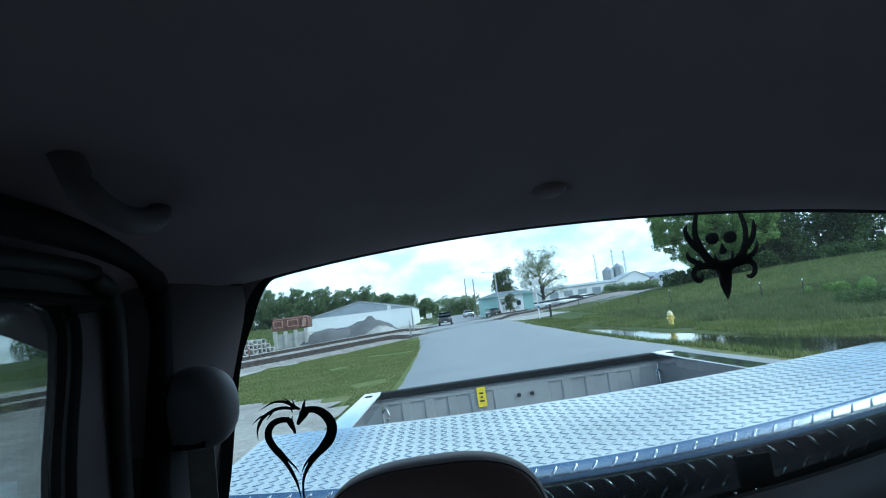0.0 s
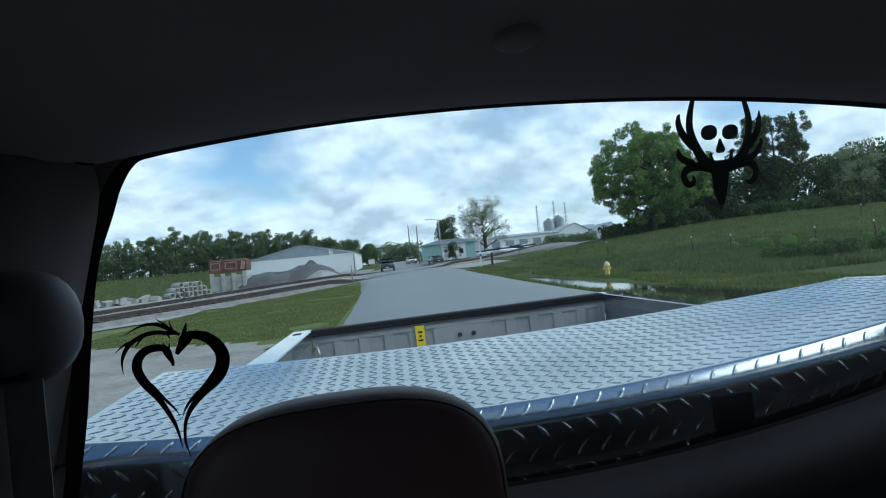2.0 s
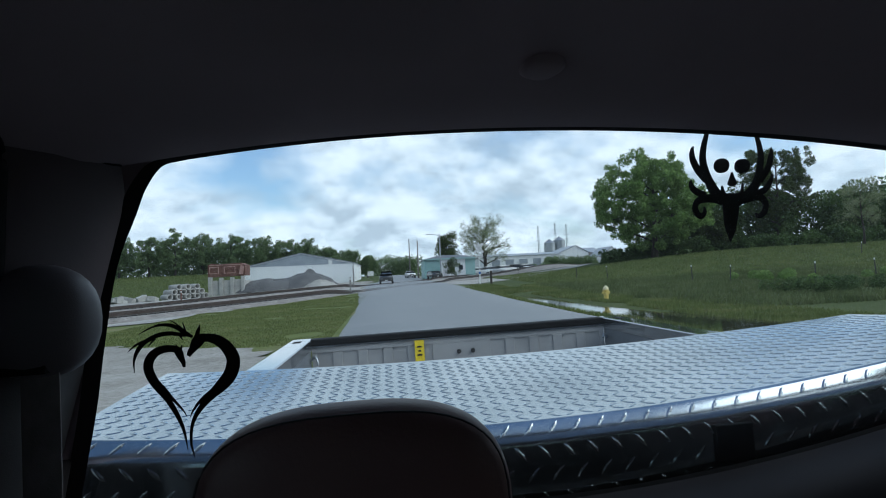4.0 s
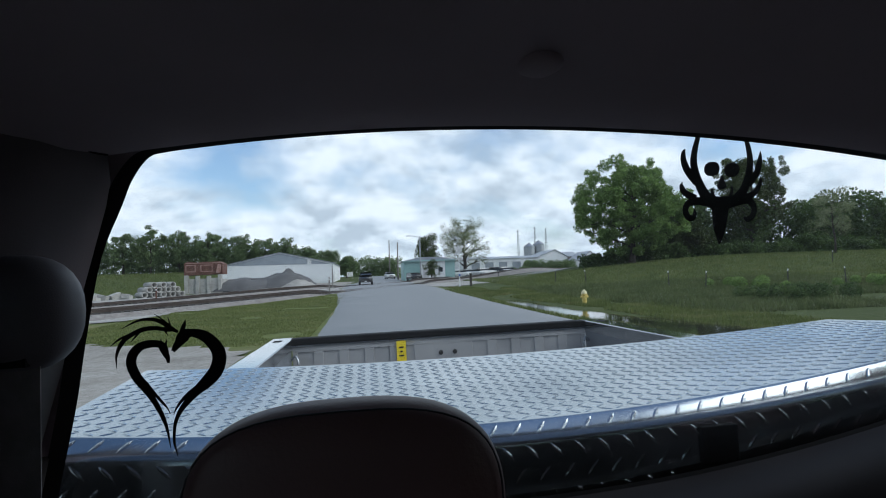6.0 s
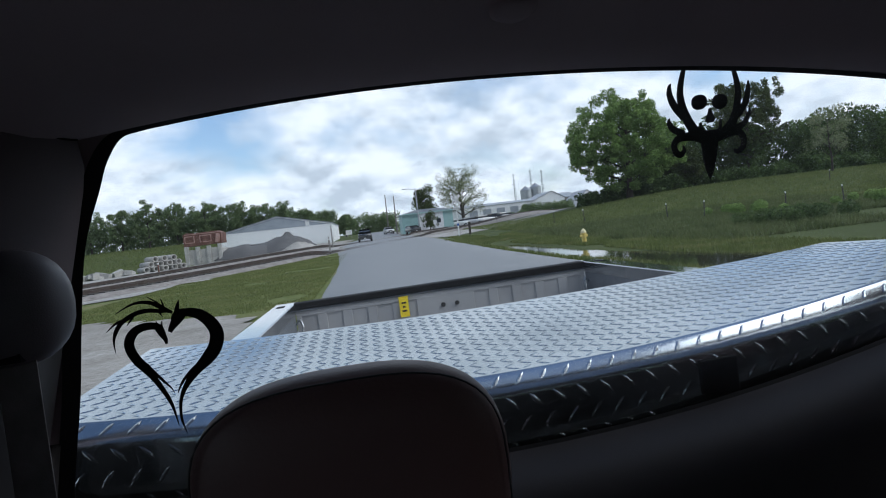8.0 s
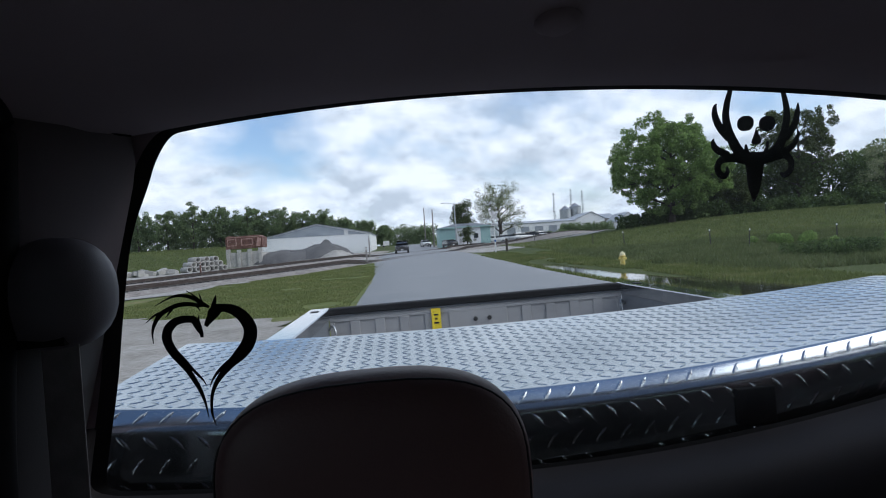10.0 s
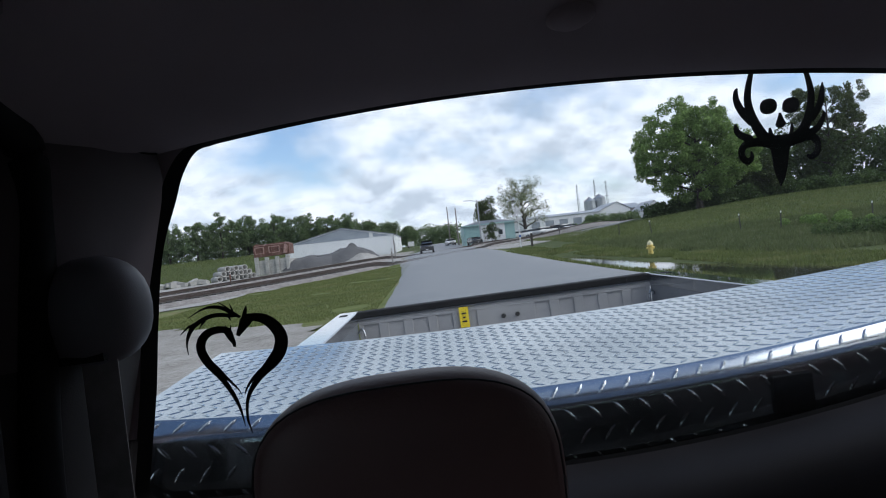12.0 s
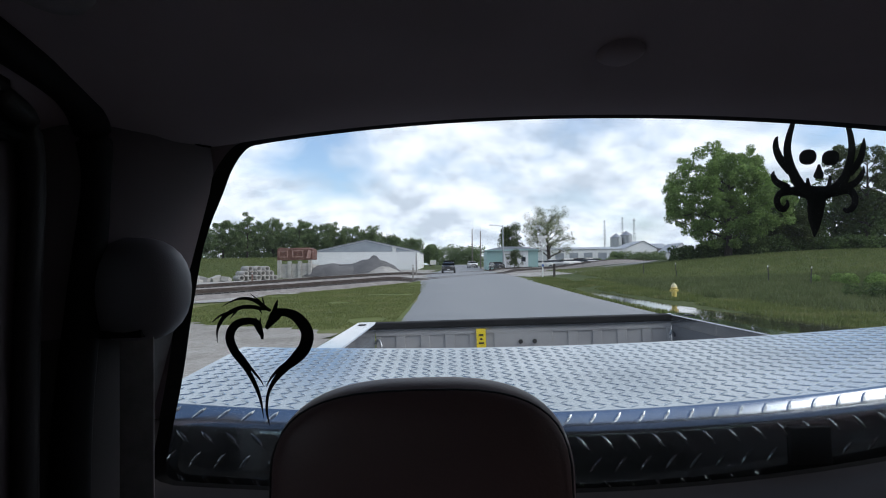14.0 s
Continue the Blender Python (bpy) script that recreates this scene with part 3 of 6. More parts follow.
def blob_into(bm, cx, cz, rx, rz, n=18, power=2.3, off=0.003):
    v = []
    for k in range(n):
        a = 2 * math.pi * k / n
        c, s = math.cos(a), math.sin(a)
        v.append(bm.verts.new(on_glass(cx + rx * math.copysign(abs(c) ** (2 / power), c), cz + rz * math.copysign(abs(s) ** (2 / power), s), off)))
    bm.faces.new(v)


def heart(u, v, w=0):
    """Drawing units of the heart decal, to the glass."""
    return (-0.654 + 0.000758 * u - 0.0000946 * v, 1.306 - 0.0000395 * u - 0.0008335 * v, w * 0.00079)


def decal_strokes(strokes, place, off=0.003):
    bm = bmesh.new()
    for s in strokes:
        ribbon_into(bm, [place(*p) for p in s], 6, off)
    return bm


stag_heart = decal_strokes([
    [(10, -222, 14), (27, -221, 17), (45, -214, 21), (62, -198, 24), (70, -179, 25), (65, -156, 25), (50, -137, 23), (29, -118, 16), (11, -98, 11), (-1, -80, 8), (-8, -59, 6), (-9, -31, 5), (-5, -14, 3), (-1, 0, 1)],
    [(45, -132, 14), (24, -121, 8), (11, -111, 6), (1, -100, 5), (-7, -88, 3), (-11, -78, 1)],
    [(-38, -203, 13), (-55, -204, 14), (-74, -199, 15), (-87, -185, 17), (-89, -167, 18), (-79, -146, 18), (-64, -128, 17), (-53, -112, 12), (-41, -93, 10), (-29, -70, 8), (-21, -47, 5), (-15, -17, 1)],
    [(-67, -135, 15), (-53, -122, 9), (-43, -112, 6), (-32, -100, 5), (-23, -90, 3), (-17, -79, 1)],
    [(18, -225, 10), (9, -221, 18), (1, -214, 21), (-5, -205, 15), (-11, -197, 11), (-15, -190, 7)],
    [(-1, -222, 8), (3, -234, 7), (6, -245, 1)],
    [(-39, -206, 8), (-35, -201, 14), (-32, -195, 15), (-28, -186, 12), (-24, -178, 8), (-23, -170, 5)],
    [(-35, -203, 5), (-38, -212, 1)],
    [(-29, -201, 5), (-27, -211, 1)],
    [(-7, -224, 5), (-21, -231, 9), (-33, -239, 8), (-48, -245, 7), (-68, -246, 5), (-86, -241, 3), (-108, -230, 1)],
    [(-26, -237, 5), (-36, -246, 3), (-50, -255, 1)],
    [(-20, -230, 4), (-23, -241, 3), (-26, -250, 1)],
    [(-13, -227, 4), (-27, -228, 7), (-48, -231, 8), (-68, -229, 8), (-86, -222, 8), (-101, -212, 8), (-111, -198, 7), (-116, -182, 4), (-115, -162, 1)],
    [(-92, -219, 6), (-110, -213, 4), (-127, -200, 1)],
    [(-77, -223, 5), (-84, -215, 3), (-90, -208, 1)],
    [(-31, -228, 5), (-25, -218, 1)],
], heart)
part("stag_heart_decal", stag_heart, M_decal, rear_window, "black vinyl decal of a heart drawn by two deer necks")


def skull(u, v, w=0):
    return (0.1815 + 0.000989 * u + 0.0000466 * v, 1.6995 - 0.0000286 * u - 0.000878 * v, w * 0.00084)


antlers = decal_strokes([
    [(-1, 59, 18), (-15, 41, 19), (-26, 15, 16), (-31, -10, 14), (-29, -32, 12), (-23, -56, 9)],
    [(-26, 24, 15), (-41, 4, 14), (-48, -14, 12), (-48, -28, 8), (-45, -34, 2)],
    [(-28, 52, 13), (-46, 42, 12), (-52, 31, 9), (-51, 23, 2)],
    [(-18, 56, 16), (-38, 59, 14), (-46, 70, 12), (-43, 83, 12), (-35, 87, 11), (-30, 80, 8), (-31, 71, 3)],
    [(34, 59, 18), (53, 41, 19), (62, 16, 15), (66, -10, 13), (64, -32, 11), (58, -56, 8)],
    [(63, 28, 15), (78, 6, 13), (83, -16, 10), (84, -31, 2)],
    [(56, 52, 14), (74, 42, 12), (84, 24, 8), (84, 15, 2)],
    [(46, 56, 16), (64, 56, 14), (73, 68, 12), (71, 83, 12), (62, 90, 10), (55, 86, 4)],
    [(15, 54, 42), (14, 64, 38), (14, 78, 33), (13, 100, 27), (13, 118, 17), (12, 135, 2)],
    [(-32, 56, 12), (-8, 57, 20), (15, 61, 26), (40, 57, 20), (62, 55, 12)],
    [(0, 35, 4), (1, 46, 9), (5, 58, 12)], [(35, 31, 4), (33, 46, 8), (28, 58, 12)],
], skull, -0.006)
blob_into(antlers, *skull(0, 0)[:2], 0.0132, 0.0112, off=-0.006)
blob_into(antlers, *skull(34.5, 1.5)[:2], 0.0132, 0.0112, off=-0.006)
ribbon_into(antlers, [skull(17, 12, 4), skull(17, 20, 10), skull(17, 31, 19), skull(17, 36, 10)], 6, -0.006)
part("antler_skull_decal", antlers, M_decal, rear_window, "black vinyl decal of a skull with antlers")


# headliner: from the window's head forward, rolling down at the sides
def liner(u, v):
    x = -0.95 + 1.9 * u
    y = glass_y(1.77) - 0.009 - v * 2.75
    front = 1.80 - y
    head = high(x) + 0.0012
    top = 1.853 - 0.02 * x * x
    k = max(0.0, min(1.0, (front - 0.05) / 0.6))
    z = head + (top - head) * (1 - (1 - k) ** 2.0) * min(1, 0.5 + k * 3)
    side = max(0.0, abs(x) - 0.74)
    return (x, y, z - 2.2 * side * side)


bm = sheet(liner, 48, 60)
part("headliner", bm, M_headliner, truck, "dark grey cloth headliner", True)
# seam where the headliner meets the pillar lining
bm = bmesh.new()
tube(bm, flow([(-0.700, 1.772, 1.737), (-0.716, 1.752, 1.739), (-0.746, 1.742, 1.760), (-0.779, 1.725, 1.790), (-0.80, 1.68, 1.80)], 6), 0.0014, 6)
part("liner_seam", bm, M_rubber, truck, "", True)
# small round coat-hook boss in the headliner above the window
bm = bmesh.new()
tube(bm, [(-0.148, 1.622, 1.83), (-0.148, 1.618, 1.798), (-0.148, 1.617, 1.793)], [0.03, 0.028, 0.019], 24)
part("lamp_boss", bm, M_headliner, truck, "small dark round boss on the headliner", True)

# side walls with the door windows
def side_wall(sx):
    bm = bmesh.new()
    X = sx * 0.86
    hole = [(-0.45, 1.24), (1.41, 1.24), (1.445, 1.255), (1.458, 1.30), (1.478, 1.508), (1.502, 1.62), (1.508, 1.68), (1.492, 1.708), (1.45, 1.722), (-0.45, 1.735)]
    rect = [(-0.96, 0.45), (1.86, 0.45), (1.88, 0.9), (1.88, 1.2), (1.87, 1.4), (1.86, 1.6), (1.86, 1.9), (1.6, 1.95), (1.2, 1.95), (-0.96, 1.95)]
    for off in (0.0, sx * 0.025):
        a = [bm.verts.new((X + off, *p)) for p in hole]
        b = [bm.verts.new((X + off, *p)) for p in rect]
        for i in range(len(a)):
            j = (i + 1) % len(a)
            bm.faces.new((a[i], a[j], b[j], b[i]))
    wall = part("door_panel", bm, M_trim, truck, "dark grey rear door lining")
    gl = part("door_glass", prism([(X + sx * 0.012, *p) for p in hole], (sx * 0.004, 0, 0)), M_side_glass, wall, "tinted door window")
    gl.visible_shadow = False
    seal = bmesh.new()
    tube(seal, flow([(X - sx * 0.012, y, z) for y, z in hole[1:]], 3), 0.009, 8)
    part("window_seal", seal, M_rubber, wall)
    return wall


left_door = side_wall(-1)
side_wall(1)
# door frame weatherstrip and the door pillar's padded edge
bm = bmesh.new()
tube(bm, flow([(-0.80, -0.6, 1.80), (-0.80, 0.8, 1.805), (-0.80, 1.35, 1.80), (-0.80, 1.53, 1.79), (-0.802, 1.63, 1.765), (-0.808, 1.668, 1.70), (-0.82, 1.665, 1.55), (-0.83, 1.65, 1.35), (-0.83, 1.64, 1.0)], 7), 0.022, 14)
part("door_weatherstrip", bm, M_rubber, truck, "black door weatherstrip", True)
bm = bmesh.new()
tube(bm, flow([(-0.84, 0.2, 1.765), (-0.84, 1.40, 1.765), (-0.84, 1.55, 1.752), (-0.845, 1.605, 1.70), (-0.85, 1.60, 1.45), (-0.85, 1.59, 1.0)], 6), 0.014, 12)
part("door_edge_trim", bm, M_lining, truck, "", True)


# pillar with the seat belt's upper guide
def pillar(u, v):
    z = 0.9 + 0.9 * v
    bulge = 0.03 * math.sin(math.pi * min(1, v * 1.05))
    a = Vector((-0.86, 1.62, z))
    b = Vector((-0.700 - max(-0.02, 1.675 - z) * 0.37 - 0.009, glass_y(z) - 0.0165, z))
    p = a.lerp(b, u)
    p.x += bulge * math.sin(math.pi * u)
    p.y -= 0.02 * math.sin(math.pi * u)
    return p


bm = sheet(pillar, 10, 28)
# below the guide a darker lining colour stands in for the pillar's shade
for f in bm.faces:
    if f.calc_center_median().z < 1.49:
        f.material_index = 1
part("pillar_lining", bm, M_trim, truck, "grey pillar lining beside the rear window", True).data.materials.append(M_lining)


def rounded(cx, cy, cz, rx, ry, rz, power=2.5, nu=20, nv=14):
    """A cushion-like superellipsoid."""
    def f(a):
        return math.copysign(abs(a) ** (2 / power), a)
    bm = bmesh.new()
    rows = []
    for j in range(1, nv):
        th = math.pi * j / nv - math.pi / 2
        rows.append([bm.verts.new((cx + rx * f(math.cos(th)) * f(math.cos(2 * math.pi * i / nu)), cy + ry * f(math.cos(th)) * f(math.sin(2 * math.pi * i / nu)), cz + rz * f(math.sin(th)))) for i in range(nu)])
    lo, hi = bm.verts.new((cx, cy, cz - rz)), bm.verts.new((cx, cy, cz + rz))
    for a, b in zip(rows, rows[1:]):
        for i in range(nu):
            bm.faces.new((a[i], a[(i + 1) % nu], b[(i + 1) % nu], b[i]))
    for i in range(nu):
        bm.faces.new((lo, rows[0][(i + 1) % nu], rows[0][i]))
        bm.faces.new((hi, rows[-1][i], rows[-1][(i + 1) % nu]))
    return bm


for sx in (-1, 1):
    guide = part("belt_guide", rounded(sx * 0.772, 1.70, 1.535, 0.067, 0.05, 0.069, 2.3), M_guide, truck, "rounded grey seat-belt guide cover", True)
    part("guide_slot", boxed(((sx * 0.78 - 0.05, 1.665, 1.475), (sx * 0.78 + 0.03, 1.70, 1.485))), M_rubber, guide)
    bm = sheet(lambda u, v: (sx * 0.765 - 0.022 + 0.044 * u + sx * 0.02 * v, 1.682 + 0.02 * v, 1.49 - 0.75 * v), 2, 6, (0, 0.002, 0))
    part("seat_belt", bm, M_belt, truck, "grey seat-belt webbing hanging from its guide")
# grab handle over the door
bm = bmesh.new()
tube(bm, flow([(-0.70, 1.27, 1.845), (-0.69, 1.29, 1.80), (-0.685, 1.36, 1.785), (-0.69, 1.44, 1.805), (-0.70, 1.47, 1.855)], 5), [0.016] * 21, 10)
part("grab_handle", bm, M_trim, truck, "dark grey grab handle above the door", True)
# floor, front end and roof skin of the cab
part("cab_floor", boxed(((-0.9, -1.0, 0.42), (0.9, 1.95, 0.46))), M_dark, truck)
part("dashboard", boxed(((-0.9, -1.0, 0.46), (0.9, -0.55, 1.18)), bevel=0.04), M_dark, truck)
wind = part("windscreen_frame", boxed(((-0.92, -1.0, 1.18), (-0.80, -0.95, 1.95)), ((0.80, -1.0, 1.18), (0.92, -0.95, 1.95)), ((-0.80, -1.0, 1.80), (0.80, -0.95, 1.95))), M_dark, truck)
ws = part("windscreen", boxed(((-0.80, -0.985, 1.18), (0.80, -0.98, 1.80))), M_screen, wind, "shaded windscreen")
ws.visible_shadow = False
part("cab_roof", sheet(lambda u, v: (-0.92 + 1.84 * u, 1.79 - 2.79 * v, 1.955 - 0.05 * (2 * u - 1) ** 4), 12, 4, (0, 0, 0.012)), M_paint, truck)
for sx in (-1, 1):
    part("cab_side", boxed(((sx * 0.95 - 0.01, -1.0, 0.42), (sx * 0.95 + 0.01, 1.9, 1.2))), M_paint, truck)

# cargo bed
part("bed_floor", boxed(((-0.8, 1.93, 0.72), (0.8, 3.95, 0.75))), M_liner, truck)
# silver cab's back coloured black: the toolbox gap's shade is in the colour
part("cab_back", boxed(((-0.93, 1.905, 0.45), (0.93, 1.925, 1.17))), M_rubber, truck)
for sx in (-1, 1):
    top = [(sx * a, 0, b) for a, b in ((0.735, 1.235), (0.735, 1.284), (0.739, 1.288), (0.83, 1.288), (0.868, 1.27), (0.895, 1.2), (0.91, 1.0), (0.9, 0.5), (0.87, 0.5), (0.87, 1.0), (0.86, 1.2))]
    bm = prism([(x, 1.985, z) for x, _, z in top], (0, 1.975, 0))
    rail = part("bed_side", bm, M_paint, truck, "silver bed side with a flat top rail")
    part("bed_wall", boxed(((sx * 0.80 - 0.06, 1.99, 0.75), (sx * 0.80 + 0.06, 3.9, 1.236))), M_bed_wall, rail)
    part("stake_pocket", boxed(((sx * 0.79 - 0.018, 3.78, 1.286), (sx * 0.79 + 0.018, 3.84, 1.2895))), M_rubber, rail)
    bm = bmesh.new()
    tube(bm, flow([(sx * 0.735, 3.86, 1.19), (sx * 0.715, 3.84, 1.21), (sx * 0.70, 3.82, 1.18), (sx * 0.715, 3.84, 1.14)], 5), 0.006, 6)
    part("tie_hook", bm, M_galv, rail)
gate = part("tailgate", boxed(((-0.735, 3.90, 0.74), (0.735, 3.955, 1.262)), bevel=0.006), M_liner, truck, "closed grey tailgate with moulded recesses inside")
part("gate_cap", boxed(((-0.745, 3.888, 1.256), (0.74, 3.965, 1.288)), bevel=0.006), M_rubber, gate, "black plastic cap along the tailgate's top")
part("gate_lip", boxed(((-0.735, 3.884, 1.249), (0.735, 3.9, 1.2555))), M_paint, gate, "bright lip under the cap")
part("gate_band", boxed(((-0.735, 3.893, 1.222), (0.735, 3.901, 1.2485))), M_liner, gate)
for k in range(13):
    x = -0.735 + 0.1225 * k
    part("moulded_rib", boxed(((max(x - 0.024, -0.735), 3.8935, 1.0), (min(x + 0.024, 0.735), 3.901, 1.2215)), bevel=0.003), M_liner, gate)
part("gate_pad", boxed(((-0.11, 3.8930, 1.0), (0.135, 3.9008, 1.2212))), M_liner, gate)
part("sticker", boxed(((-0.234, 3.880, 1.145), (-0.188, 3.8855, 1.246))), M_yellow, gate, "yellow warning sticker")
for zz, ww in ((1.215, 0.022), (1.195, 0.012), (1.175, 0.024)):
    part("sticker_bar", boxed(((-0.211 - ww / 2, 3.8785, zz - 0.004), (-0.211 + ww / 2, 3.8798, zz + 0.004))), M_black_paint, gate)
for bx in (-0.015, 0.055):
    part("bolt", tubed([(bx, 3.888, 1.176), (bx, 3.881, 1.176)], [0.012, 0.009], 10), M_dark_metal, gate)
for sx in (-1, 1):
    for wy in (-0.55, 2.95):
        wheel = part("wheel", tubed([(sx * 0.66, wy, 0.375), (sx * 0.68, wy, 0.375), (sx * 0.86, wy, 0.375), (sx * 0.88, wy, 0.375)], [0.36, 0.375, 0.375, 0.36], 28), M_tyre, truck)
        part("rim", tubed([(sx * 0.85, wy, 0.375), (sx * 0.888, wy, 0.375)], [0.23, 0.21], 20), M_galv, wheel)

# ---- crossover toolbox in the bed ----
toolbox = thing("toolbox", LEVEL, "bright diamond-plate aluminium toolbox across the truck bed", "toolbox")
FAR, NEAR = 2.447, 1.945


def lid_z(x, y):
    k = (y - NEAR) / (FAR - NEAR)
    near = 0.095 if x > -0.17 else 0.075
    bow = (near + (0.034 - near) * k) * (x + 0.17 - 0.07 * k) ** 2
    return 1.300 + (1.344 - 1.300) * k + bow


def front_face(x, s):
    """Down the rolled front of the lid: s in metres from the lid's edge."""
    y, z, done = NEAR, lid_z(x, NEAR), 0.0
    for length, a0, a1 in ((0.008, 8, 40), (0.024, 40, 43), (0.020, 43, 90), (1.0, 90, 90)):
        k = min(1.0, max(0.0, s - done) / length)
        mid = radians(a0 + (a1 - a0) * k / 2)
        y -= math.cos(mid) * length * k
        z -= math.sin(mid) * length * k
        done += length
    return Vector((x, y, z))


FACE_ROWS = (0.0, 0.002, 0.005, 0.008, 0.016, 0.024, 0.032, 0.036, 0.040, 0.044, 0.048, 0.052, 0.1, 0.2, 0.3)
part("lid", sheet(lambda u, v: (-0.895 + 1.79 * u, NEAR + (FAR - NEAR) * v, lid_z(-0.895 + 1.79 * u, NEAR + (FAR - NEAR) * v)), 48, 12, (0, 0, -0.012)), M_plate, toolbox, "diamond-plate lid")
part("front_panel", sheet(lambda u, v: front_face(-0.895 + 1.79 * u, FACE_ROWS[round(v * 14)]), 48, 14, (0, 0.004, 0)), M_plate, toolbox, "rolled diamond-plate front edge", True)
part("body", boxed(((-0.72, 1.96, 0.8), (0.72, FAR - 0.01, 1.25))), M_plate, toolbox)


def lozenge(verts, faces, at, along, across, up, length=0.029, width=0.0078, high=0.0021):
    """One raised bar of the tread pattern: a pointed, domed lozenge."""
    b = len(verts)
    for t, w, h in ((-0.5, 0, 0), (-0.22, 0.5, 0), (0.22, 0.5, 0), (0.5, 0, 0), (0.22, -0.5, 0), (-0.22, -0.5, 0), (-0.3, 0, 0.9), (0, 0.16, 1), (0.3, 0, 0.9), (0, -0.16, 1)):
        verts.append(at + along * (t * length) + across * (w * width) + up * (h * high + 0.0001))
    faces.extend([(b, b + 1, b + 6), (b + 1, b + 7, b + 6), (b + 1, b + 2, b + 7), (b + 2, b + 8, b + 7), (b + 2, b + 3, b + 8), (b + 3, b + 4, b + 8), (b + 4, b + 9, b + 8), (b + 4, b + 5, b + 9), (b + 5, b + 6, b + 9), (b + 5, b, b + 6), (b + 6, b + 7, b + 8, b + 9)])


def make_tread():
    verts, faces = [], []
    step = 0.0285
    for i in range(62):
        for j in range(26):
            x, y = -0.872 + i * step, NEAR + 0.014 + j * 0.0195
            if y > FAR - 0.012:
                continue
            at = Vector((x, y, lid_z(x, y)))
            a = Vector((1, 0, lid_z(x + 0.5, y) - lid_z(x - 0.5, y))).normalized()
            b = Vector((0, 1, (lid_z(x, y + 0.01) - lid_z(x, y - 0.01)) / 0.02)).normalized()
            turn = math.radians(43 if (i + j) % 2 else -43)
            al, ac = a * math.cos(turn) + b * math.sin(turn), b * math.cos(turn) - a * math.sin(turn)
            lozenge(verts, faces, at, al, ac, a.cross(b), 0.0305, 0.0088, 0.0010)
    for i in range(43):
        for k, s in enumerate((0.020, 0.060, 0.097, 0.134, 0.171, 0.208, 0.245)):
            x = -0.875 + i * 0.0415 + (0.021 if k % 2 else 0)
            at = front_face(x, s)
            down = (front_face(x, s + 0.004) - front_face(x, s - 0.004)).normalized()
            a = Vector((1, 0, 0))
            turn = math.radians(48 if k % 2 else -50)
            al, ac = a * math.cos(turn) + down * math.sin(turn), down * math.cos(turn) - a * math.sin(turn)
            up = down.cross(a)
            lozenge(verts, faces, at, al, ac, up if up.y < 0 else -up, 0.032, 0.0068, 0.0014)
    me = bpy.data.meshes.new("tread")
    me.from_pydata(verts, [], faces)
    me.materials.append(M_plate)
    ob = new("tread", me)
    ob.parent = toolbox
    tagged(ob, "raised diamond tread bars", kind="stuff")


make_tread()
bm = boxed(((0.19, NEAR - 0.0405, 1.21), (0.257, NEAR - 0.03, 1.272)), bevel=0.002)
part("latch", bm, M_rubber, toolbox, "dark recessed latch plate")

# ---- rear seat ----
seat = thing("rear_seat", LEVEL, "dark leather rear bench seat with rounded headrests", "seat")
part("backrest", rounded(0, 1.64, 0.74, 0.80, 0.10, 0.28, 5, 40, 16), M_leather, seat, "", True)
part("cushion", rounded(0, 1.32, 0.60, 0.80, 0.36, 0.12, 5, 40, 12), M_leather, seat, "", True)
for sx, cx in ((-1, -0.3965), (1, 0.452)):
    head = part("headrest", rounded(cx, 1.585, 1.307, 0.1675, 0.055, 0.121, 2.8, 48, 32), M_leather, seat, "rounded dark leather headrest", True)
    seam = bmesh.new()
    tube(seam, [(cx + 0.160 * math.copysign(abs(math.cos(a)) ** 0.66, math.cos(a)), 1.551, 1.307 + 0.1155 * math.copysign(abs(math.sin(a)) ** 0.62, math.sin(a))) for a in [2 * math.pi * k / 48 for k in range(49)]], 0.0012, 6)
    part("piping", seam, M_dark, head, "dark stitched piping", True)
    for px_ in (-0.06, 0.06):
        part("post", tubed([(cx + px_, 1.60, 0.99), (cx + px_, 1.60, 1.25)], 0.007, 8), M_galv, head)


# ---- plants ----
def leaf_cloud(name, centres, leaves, size, material, seed, spread=0.5, flat=0.65):
    """Many small leaves round the centres (x, y, z, radius)."""
    rng = np.random.default_rng(seed)
    centres = np.array(centres, float)
    per = np.maximum(3, (leaves * centres[:, 3] ** 2 / np.sum(centres[:, 3] ** 2)).astype(int))
    c = np.repeat(centres, per, axis=0)
    n = len(c)
    d = rng.normal(size=(n, 3))
    d /= np.linalg.norm(d, axis=1)[:, None]
    r = c[:, 3] * (0.35 + 0.65 * rng.random(n) ** spread)
    p = c[:, :3] + d * r[:, None] * np.array((1, 1, 0.85))
    a = rng.normal(size=(n, 3)) + np.array((0, 0, 0.2))
    a /= np.linalg.norm(a, axis=1)[:, None]
    b = np.cross(a, rng.normal(size=(n, 3)))
    b /= np.linalg.norm(b, axis=1)[:, None]
    s = size * (0.6 + 0.8 * rng.random(n))[:, None]
    quad = np.stack([p - a * s * 0.5, p + b * s * flat * 0.5, p + a * s * 0.6, p - b * s * flat * 0.5], axis=1).reshape(-1, 3)
    me = bpy.data.meshes.new(name)
    me.from_pydata(quad.tolist(), [], np.arange(4 * n).reshape(-1, 4).tolist())
    me.materials.append(material)
    return new(name, me)


